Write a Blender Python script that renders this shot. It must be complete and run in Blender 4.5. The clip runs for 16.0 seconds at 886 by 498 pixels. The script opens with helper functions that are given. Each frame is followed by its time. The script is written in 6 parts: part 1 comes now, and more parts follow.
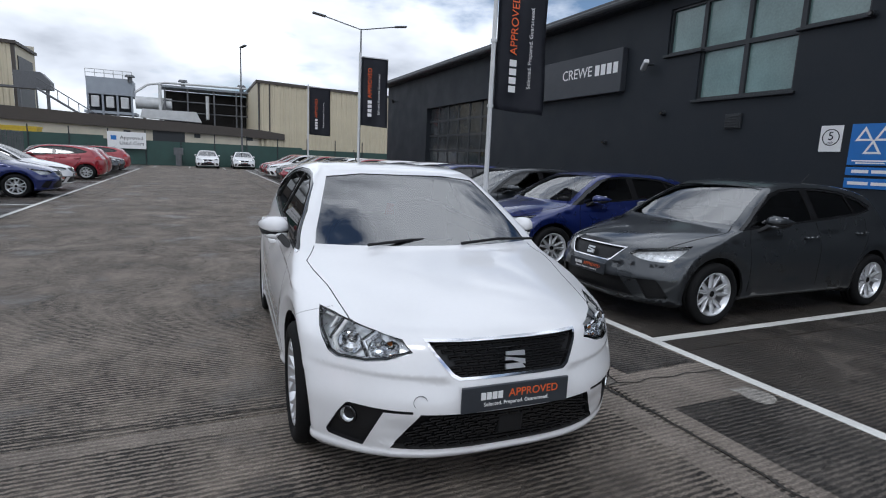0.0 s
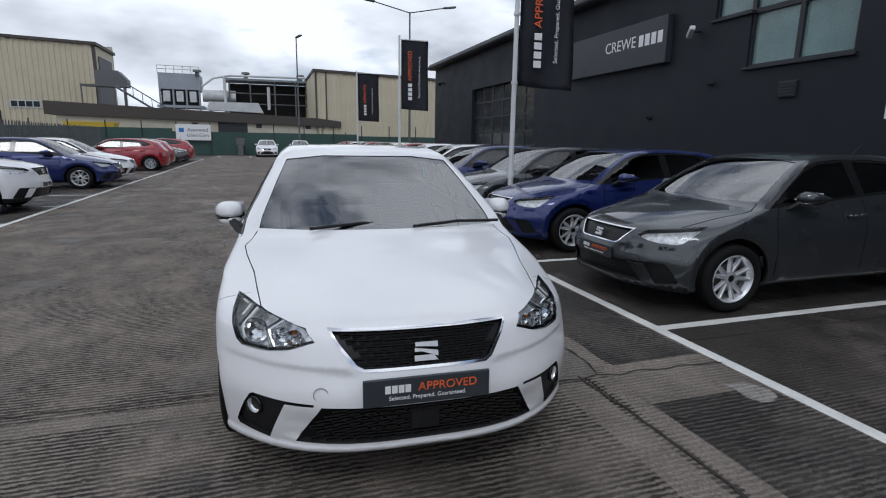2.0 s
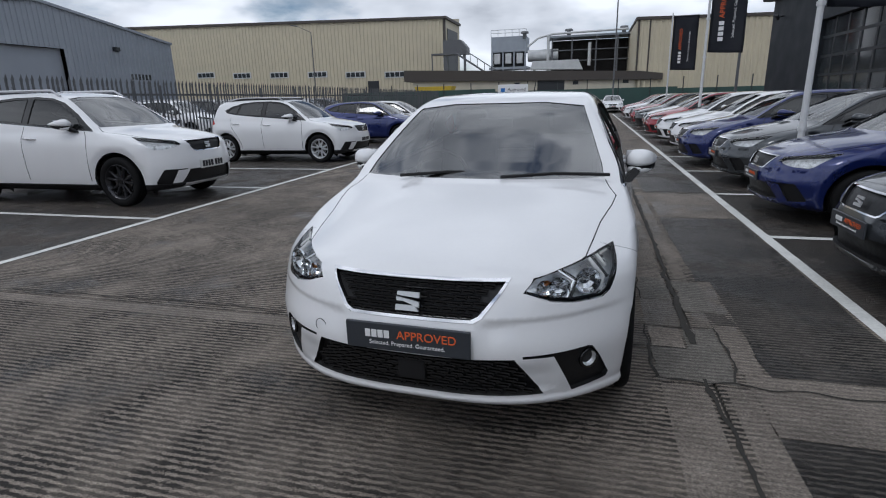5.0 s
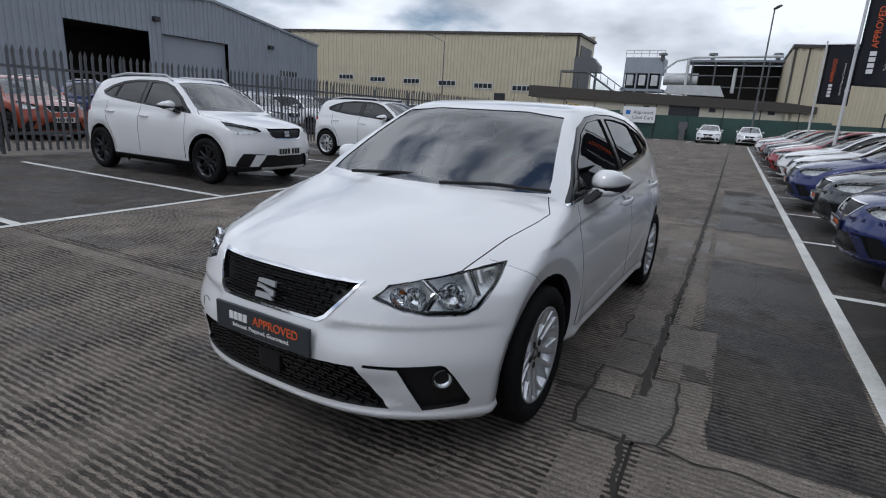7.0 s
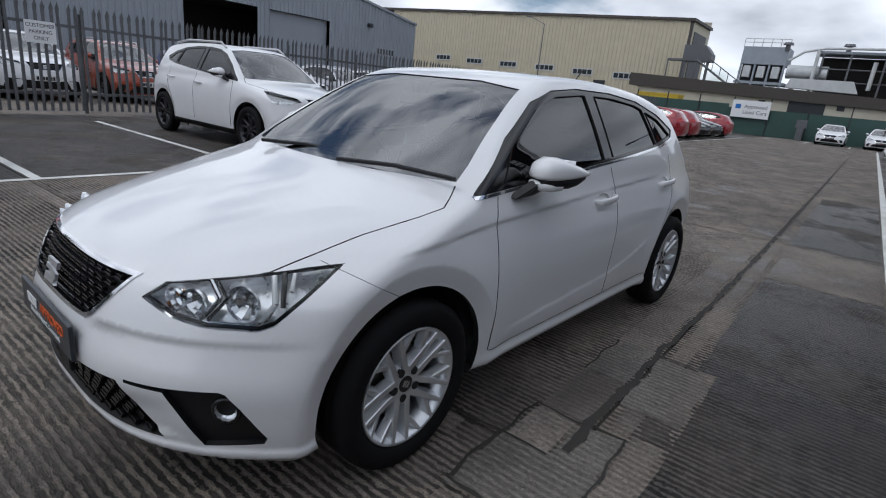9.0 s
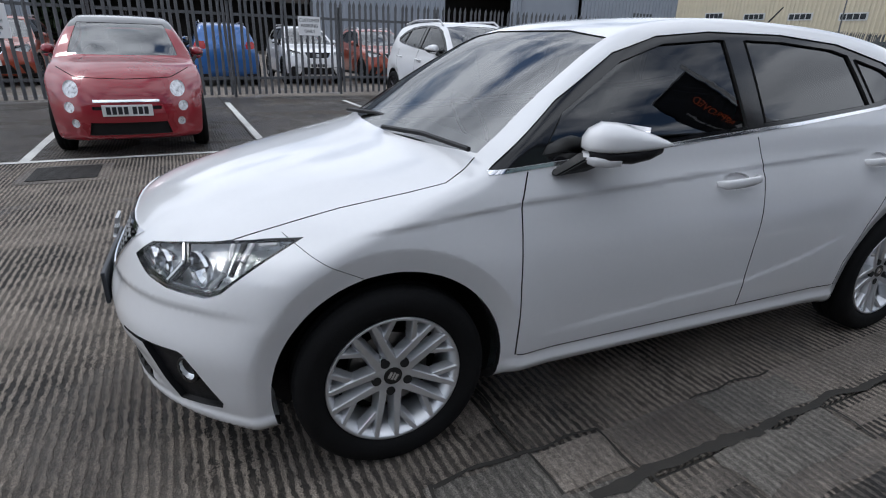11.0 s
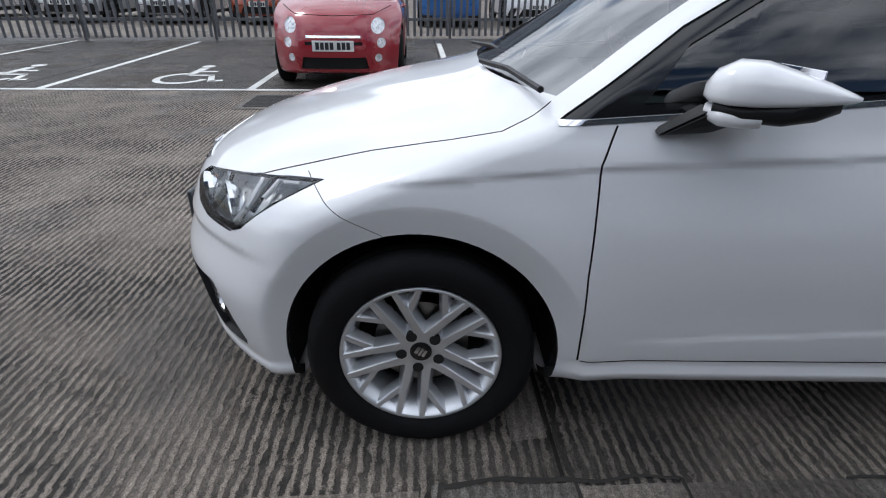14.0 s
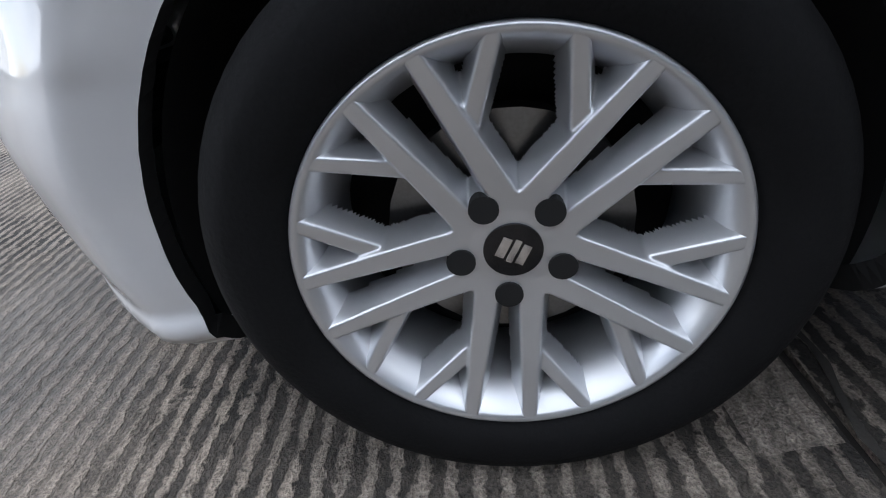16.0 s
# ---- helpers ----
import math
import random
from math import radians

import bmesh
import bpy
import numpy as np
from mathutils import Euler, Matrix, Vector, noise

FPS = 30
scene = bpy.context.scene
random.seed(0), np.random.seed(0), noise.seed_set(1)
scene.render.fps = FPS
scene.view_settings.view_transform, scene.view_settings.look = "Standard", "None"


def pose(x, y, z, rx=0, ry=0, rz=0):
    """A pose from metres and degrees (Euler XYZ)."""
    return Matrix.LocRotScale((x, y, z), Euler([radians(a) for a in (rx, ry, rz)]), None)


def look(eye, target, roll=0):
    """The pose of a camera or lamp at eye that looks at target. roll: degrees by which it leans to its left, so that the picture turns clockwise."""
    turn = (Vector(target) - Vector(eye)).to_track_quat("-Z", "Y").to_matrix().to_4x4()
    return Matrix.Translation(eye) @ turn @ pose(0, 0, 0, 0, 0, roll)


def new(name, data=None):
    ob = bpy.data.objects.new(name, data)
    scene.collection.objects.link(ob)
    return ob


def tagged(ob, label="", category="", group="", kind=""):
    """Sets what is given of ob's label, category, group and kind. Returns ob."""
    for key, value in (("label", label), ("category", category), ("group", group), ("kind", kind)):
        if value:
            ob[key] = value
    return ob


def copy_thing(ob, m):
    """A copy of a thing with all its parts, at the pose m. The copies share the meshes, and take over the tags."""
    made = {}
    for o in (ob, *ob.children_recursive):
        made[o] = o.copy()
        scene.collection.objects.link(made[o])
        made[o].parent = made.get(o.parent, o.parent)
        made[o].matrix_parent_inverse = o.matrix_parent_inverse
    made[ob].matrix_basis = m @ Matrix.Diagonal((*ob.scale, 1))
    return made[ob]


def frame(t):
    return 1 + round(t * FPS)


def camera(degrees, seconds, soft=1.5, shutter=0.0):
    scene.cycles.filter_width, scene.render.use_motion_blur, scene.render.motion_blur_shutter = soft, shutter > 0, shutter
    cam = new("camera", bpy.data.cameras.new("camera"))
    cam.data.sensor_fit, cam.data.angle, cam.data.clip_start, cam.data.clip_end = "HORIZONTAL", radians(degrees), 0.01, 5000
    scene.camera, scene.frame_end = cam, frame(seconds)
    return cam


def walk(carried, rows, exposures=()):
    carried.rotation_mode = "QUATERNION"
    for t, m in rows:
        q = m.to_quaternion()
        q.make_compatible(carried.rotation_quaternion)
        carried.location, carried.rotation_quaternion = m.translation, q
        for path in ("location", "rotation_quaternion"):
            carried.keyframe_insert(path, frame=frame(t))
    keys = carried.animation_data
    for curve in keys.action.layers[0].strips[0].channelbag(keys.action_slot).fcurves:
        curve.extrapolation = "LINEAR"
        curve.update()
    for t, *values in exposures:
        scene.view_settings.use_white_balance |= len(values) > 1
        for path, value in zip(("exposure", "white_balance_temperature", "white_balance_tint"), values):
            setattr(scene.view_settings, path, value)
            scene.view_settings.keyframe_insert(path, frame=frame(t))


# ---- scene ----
cam = camera(79.5, 16.0, soft=1.1)
PATH = [
    (0, (-1.15, -1.903, 1.504), (-0.406, -0.076, 1.176), 2.6),
    (0.5, (-0.974, -2.01, 1.497), (-0.343, -0.152, 1.108), 2.4),
    (1, (-0.845, -2.026, 1.493), (-0.239, -0.192, 0.972), -0.2),
    (1.5, (-0.661, -1.957, 1.497), (0.033, -0.13, 1.073), 3.7),
    (2, (-0.487, -1.946, 1.49), (0.039, -0.058, 1.096), 0.9),
    (2.5, (-0.261, -1.998, 1.481), (-0.01, -0.051, 1.103), 2.2),
    (3, (-0.096, -1.964, 1.463), (0.058, -0.012, 1.055), -0.4),
    (3.5, (0.139, -1.858, 1.446), (0.011, 0.087, 0.999), 1.2),
    (4, (0.347, -1.829, 1.416), (0.121, 0.089, 0.895), -3.6),
    (4.5, (0.571, -1.794, 1.417), (0.148, 0.088, 0.887), 3.7),
    (4.7, (0.639, -1.798, 1.419), (0.137, 0.059, 0.872), 1.5),
    (6.8, (1.51, -1.413, 1.379), (0.552, 0.271, 0.884), -0.1),
    (7, (1.574, -1.319, 1.367), (0.595, 0.352, 0.865), 3.2),
    (7.5, (1.683, -1.124, 1.363), (0.622, 0.482, 0.82), -0.4),
    (8, (1.807, -0.939, 1.349), (0.647, 0.602, 0.822), -0.4),
    (8.5, (1.912, -0.732, 1.365), (0.675, 0.745, 0.828), 1.1),
    (9, (1.965, -0.395, 1.344), (0.742, 1.076, 0.763), 5.8),
    (9.5, (2.013, -0.193, 1.336), (0.713, 1.126, 0.58), 3.4),
    (9.7, (2.044, -0.132, 1.342), (0.682, 1.094, 0.542), 4.0),
    (11.8, (2.334, 0.646, 1.326), (0.525, 1.234, 0.711), 1.4),
    (12, (2.362, 0.682, 1.348), (0.546, 1.271, 0.755), 2.5),
    (12.5, (2.383, 0.805, 1.354), (0.541, 1.29, 0.746), -0.6),
    (13, (2.265, 0.866, 1.302), (0.407, 1.162, 0.625), 0.4),
    (13.5, (2.215, 0.892, 1.293), (0.402, 1.042, 0.47), 1.0),
    (14, (2.033, 0.899, 1.253), (0.249, 0.902, 0.35), 0.8),
    (14.5, (1.762, 0.859, 1.112), (0.05, 0.727, 0.086), -2.6),
    (15, (1.51, 0.857, 0.839), (-0.238, 0.772, -0.13), -4.3),
    (15.5, (1.332, 0.831, 0.669), (-0.393, 0.695, -0.333), -5.8),
    (16, (1.298, 0.834, 0.607), (-0.411, 0.606, -0.407), -9.2),
]
walk(cam, [(t, look(eye, target, roll)) for t, eye, target, roll in PATH],
     exposures=[(0, -0.33, 5900, 10), (2, -0.56, 5900, 10), (4, -0.62, 5900, 10), (8.5, -0.56, 5900, 10), (12, -0.02, 5900, 10), (13.5, 0.1, 5900, 10), (14.5, 0.18, 5900, 10), (15, 0.42, 5900, 10), (15.5, 0.6, 5900, 10), (16, 0.7, 5900, 10)])

LOT = pose(0, 0, 0, 0, 0, 2.865)      # the lot's own axes: u across the bays, v along the aisle


# ---- world, sun, exposure ----
SUN_ELEV, SUN_ROT = radians(52), radians(205)
world = bpy.data.worlds.new("world")
scene.world = world
world.use_nodes = True
wn, wl = world.node_tree.nodes, world.node_tree.links
bg = wn["Background"]
sky = wn.new("ShaderNodeTexSky")
sky.sky_type, sky.sun_disc, sky.sun_elevation, sky.sun_rotation = "NISHITA", False, SUN_ELEV, SUN_ROT
tc = wn.new("ShaderNodeTexCoord")
flat = wn.new("ShaderNodeMapping")
flat.inputs["Scale"].default_value = (1.0, 1.0, 2.6)
wl.new(tc.outputs["Generated"], flat.inputs["Vector"])
puff = wn.new("ShaderNodeTexNoise")
puff.inputs["Scale"].default_value, puff.inputs["Detail"].default_value, puff.inputs["Roughness"].default_value = 2.1, 7.0, 0.55
wl.new(flat.outputs["Vector"], puff.inputs["Vector"])
cover = wn.new("ShaderNodeValToRGB")
cover.color_ramp.elements[0].position, cover.color_ramp.elements[1].position = 0.365, 0.48
wl.new(puff.outputs["Fac"], cover.inputs["Fac"])
shade = wn.new("ShaderNodeTexNoise")
shade.inputs["Scale"].default_value, shade.inputs["Detail"].default_value = 3.3, 6.0
wl.new(flat.outputs["Vector"], shade.inputs["Vector"])
tone = wn.new("ShaderNodeValToRGB")
tone.color_ramp.elements[0].position, tone.color_ramp.elements[1].position = 0.32, 0.58
tone.color_ramp.elements[0].color, tone.color_ramp.elements[1].color = (6.2, 6.4, 6.8, 1), (14.0, 14.1, 14.3, 1)
wl.new(shade.outputs["Fac"], tone.inputs["Fac"])
blend = wn.new("ShaderNodeMix")
blend.data_type = "RGBA"
wl.new(cover.outputs["Color"], blend.inputs["Factor"])
wl.new(sky.outputs["Color"], blend.inputs[6])
wl.new(tone.outputs["Color"], blend.inputs[7])
wl.new(blend.outputs[2], bg.inputs["Color"])
bg.inputs["Strength"].default_value = 0.11
sun = new("sun", bpy.data.lights.new("sun", "SUN"))
sun.data.energy, sun.data.angle, sun.data.color = 0.9, radians(14), (1.0, 0.96, 0.9)
sun.matrix_world = look((60 * math.sin(SUN_ROT) * math.cos(SUN_ELEV), 60 * math.cos(SUN_ROT) * math.cos(SUN_ELEV), 60 * math.sin(SUN_ELEV)), (0, 0, 0))


# ---- materials ----
def mat(name, base, rough=0.6, metal=0.0, vary=0.12, scale=6.0, bump=0.0, bump_scale=120.0, coat=0.0, coat_rough=0.05, spec=0.5, each=0.0):
    """A surface with colour that varies at two sizes, fine relief and uneven gloss."""
    m = bpy.data.materials.new(name)
    m.use_nodes = True
    n, l = m.node_tree.nodes, m.node_tree.links
    b = n["Principled BSDF"]
    b.inputs["Metallic"].default_value = metal
    b.inputs["Specular IOR Level"].default_value = spec
    b.inputs["Coat Weight"].default_value, b.inputs["Coat Roughness"].default_value = coat, coat_rough
    co = n.new("ShaderNodeTexCoord")
    big = n.new("ShaderNodeTexNoise")
    big.inputs["Scale"].default_value, big.inputs["Detail"].default_value = scale, 5
    fine = n.new("ShaderNodeTexNoise")
    fine.inputs["Scale"].default_value, fine.inputs["Detail"].default_value = scale * 17, 3
    l.new(co.outputs["Object"], big.inputs["Vector"]), l.new(co.outputs["Object"], fine.inputs["Vector"])
    add = n.new("ShaderNodeMath")
    add.operation = "MULTIPLY_ADD"
    l.new(fine.outputs["Fac"], add.inputs[0])
    add.inputs[1].default_value = 0.5
    l.new(big.outputs["Fac"], add.inputs[2])
    ramp = n.new("ShaderNodeMapRange")
    ramp.inputs["From Min"].default_value, ramp.inputs["From Max"].default_value = 0.45, 1.05
    ramp.inputs["To Min"].default_value, ramp.inputs["To Max"].default_value = 1 - vary, 1 + vary
    l.new(add.outputs[0], ramp.inputs["Value"])
    mul = n.new("ShaderNodeVectorMath")
    mul.operation = "SCALE"
    mul.inputs[0].default_value = base
    l.new(ramp.outputs[0], mul.inputs["Scale"])
    out = mul.outputs[0]
    if each:
        info = n.new("ShaderNodeObjectInfo")
        r2 = n.new("ShaderNodeMapRange")
        r2.inputs["To Min"].default_value, r2.inputs["To Max"].default_value = 1 - each, 1 + each
        l.new(info.outputs["Random"], r2.inputs["Value"])
        m2 = n.new("ShaderNodeVectorMath")
        m2.operation = "SCALE"
        l.new(out, m2.inputs[0]), l.new(r2.outputs[0], m2.inputs["Scale"])
        out = m2.outputs[0]
    l.new(out, b.inputs["Base Color"])
    rr = n.new("ShaderNodeMapRange")
    rr.inputs["From Min"].default_value, rr.inputs["From Max"].default_value = 0.3, 0.7
    rr.inputs["To Min"].default_value, rr.inputs["To Max"].default_value = max(rough * 0.85, 0.0), min(rough * 1.15, 1.0)
    l.new(big.outputs["Fac"], rr.inputs["Value"]), l.new(rr.outputs[0], b.inputs["Roughness"])
    if bump:
        bt = n.new("ShaderNodeTexNoise")
        bt.inputs["Scale"].default_value, bt.inputs["Detail"].default_value = bump_scale, 4
        l.new(co.outputs["Object"], bt.inputs["Vector"])
        bp = n.new("ShaderNodeBump")
        bp.inputs["Strength"].default_value, bp.inputs["Distance"].default_value = bump, 0.004
        l.new(bt.outputs["Fac"], bp.inputs["Height"]), l.new(bp.outputs["Normal"], b.inputs["Normal"])
    return m


def paint(name, base, metal=0.0, rough=0.35):
    return mat(name, base, rough, metal, 0.02, 3.0, coat=1.0, coat_rough=0.03)


def glass(name, tint, rough=0.0, ior=1.85):
    """Thin tinted pane: part clear, part mirror by its Fresnel."""
    m = bpy.data.materials.new(name)
    m.use_nodes = True
    n, l = m.node_tree.nodes, m.node_tree.links
    n.remove(n["Principled BSDF"])
    clear, mirror, mix, fr = (n.new(k) for k in ("ShaderNodeBsdfTransparent", "ShaderNodeBsdfGlossy", "ShaderNodeMixShader", "ShaderNodeFresnel"))
    clear.inputs["Color"].default_value = (*tint, 1)
    mirror.inputs["Roughness"].default_value = rough
    fr.inputs["IOR"].default_value = ior
    l.new(fr.outputs[0], mix.inputs[0]), l.new(clear.outputs[0], mix.inputs[1]), l.new(mirror.outputs[0], mix.inputs[2])
    l.new(mix.outputs[0], n["Material Output"].inputs["Surface"])
    return m


def concrete(name, base, ridge, wet, seed):
    """Brushed concrete: ridges across the aisle, broken by wear, their grooves' shade painted into the colour, with
    stains and damp patches.
    """
    m = bpy.data.materials.new(name)
    m.use_nodes = True
    n, l = m.node_tree.nodes, m.node_tree.links
    b = n["Principled BSDF"]
    co = n.new("ShaderNodeTexCoord")

    def tex(scale, detail, off=0.0, vec=None):
        mp = n.new("ShaderNodeMapping")
        mp.inputs["Location"].default_value = (seed + off, seed * 2 + off, 0)
        l.new(co.outputs["Object"], mp.inputs["Vector"])
        if vec:
            mp.inputs["Scale"].default_value = vec
        t = n.new("ShaderNodeTexNoise")
        t.inputs["Scale"].default_value, t.inputs["Detail"].default_value, t.inputs["Roughness"].default_value = scale, detail, 0.62
        l.new(mp.outputs[0], t.inputs["Vector"])
        return t.outputs["Fac"]

    def span(v, a, c, lo, hi):
        r = n.new("ShaderNodeMapRange")
        for k, x in zip(("From Min", "From Max", "To Min", "To Max"), (a, c, lo, hi)):
            r.inputs[k].default_value = x
        l.new(v, r.inputs["Value"])
        return r.outputs[0]

    def op(kind, a, c):
        o = n.new("ShaderNodeMath")
        o.operation = kind
        for s, v in zip(o.inputs, (a, c)):
            if isinstance(v, (int, float)):
                s.default_value = v
            else:
                l.new(v, s)
        return o.outputs[0]

    wave = n.new("ShaderNodeTexWave")
    wave.wave_type, wave.bands_direction = "BANDS", "Y"
    wave.inputs["Scale"].default_value, wave.inputs["Distortion"].default_value = 8.6, 1.8
    wave.inputs["Detail"].default_value, wave.inputs["Detail Scale"].default_value = 4.0, 2.6
    l.new(co.outputs["Object"], wave.inputs["Vector"])
    grit = tex(70, 5, 1.0)
    pits = tex(210, 3, 4.0)
    drag = tex(1.0, 5, 2.0, (16, 48, 20))
    worn = span(tex(2.1, 5, 7.0, (1, 0.7, 1)), 0.36, 0.58, 0.45, 1.0)
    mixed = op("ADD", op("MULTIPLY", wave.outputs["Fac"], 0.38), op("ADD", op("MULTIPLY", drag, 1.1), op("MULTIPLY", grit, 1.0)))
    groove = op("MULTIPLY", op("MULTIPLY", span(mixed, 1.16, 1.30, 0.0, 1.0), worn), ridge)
    stain = span(tex(0.55, 7, 11.0), 0.32, 0.68, 0.74, 1.22)
    spots = span(tex(4.3, 6, 13.0), 0.3, 0.7, 0.84, 1.15)
    speck = op("MULTIPLY", span(grit, 0.34, 0.66, 0.6, 1.4), span(pits, 0.34, 0.66, 0.62, 1.38))
    # the last factor paints shade into the grooves and lightens the ridge tops
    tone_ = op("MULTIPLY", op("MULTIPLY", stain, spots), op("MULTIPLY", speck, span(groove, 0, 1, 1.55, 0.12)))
    damp = span(tex(0.9, 6, 17.0), 0.5 - wet, 0.62 - wet, 0.0, 1.0)
    tone_ = op("MULTIPLY", tone_, span(damp, 0, 1, 1.0, 0.62))
    mul = n.new("ShaderNodeVectorMath")
    mul.operation = "SCALE"
    mul.inputs[0].default_value = base
    l.new(tone_, mul.inputs["Scale"]), l.new(mul.outputs[0], b.inputs["Base Color"])
    l.new(span(op("ADD", damp, op("MULTIPLY", grit, -0.4)), 0, 0.8, 0.85, 0.34), b.inputs["Roughness"])
    height = op("ADD", op("MULTIPLY", groove, -1.0), op("ADD", op("MULTIPLY", grit, 0.85), op("MULTIPLY", pits, 0.4)))
    bp = n.new("ShaderNodeBump")
    bp.inputs["Strength"].default_value, bp.inputs["Distance"].default_value = 1.0, 0.02
    l.new(height, bp.inputs["Height"]), l.new(bp.outputs["Normal"], b.inputs["Normal"])
    return m


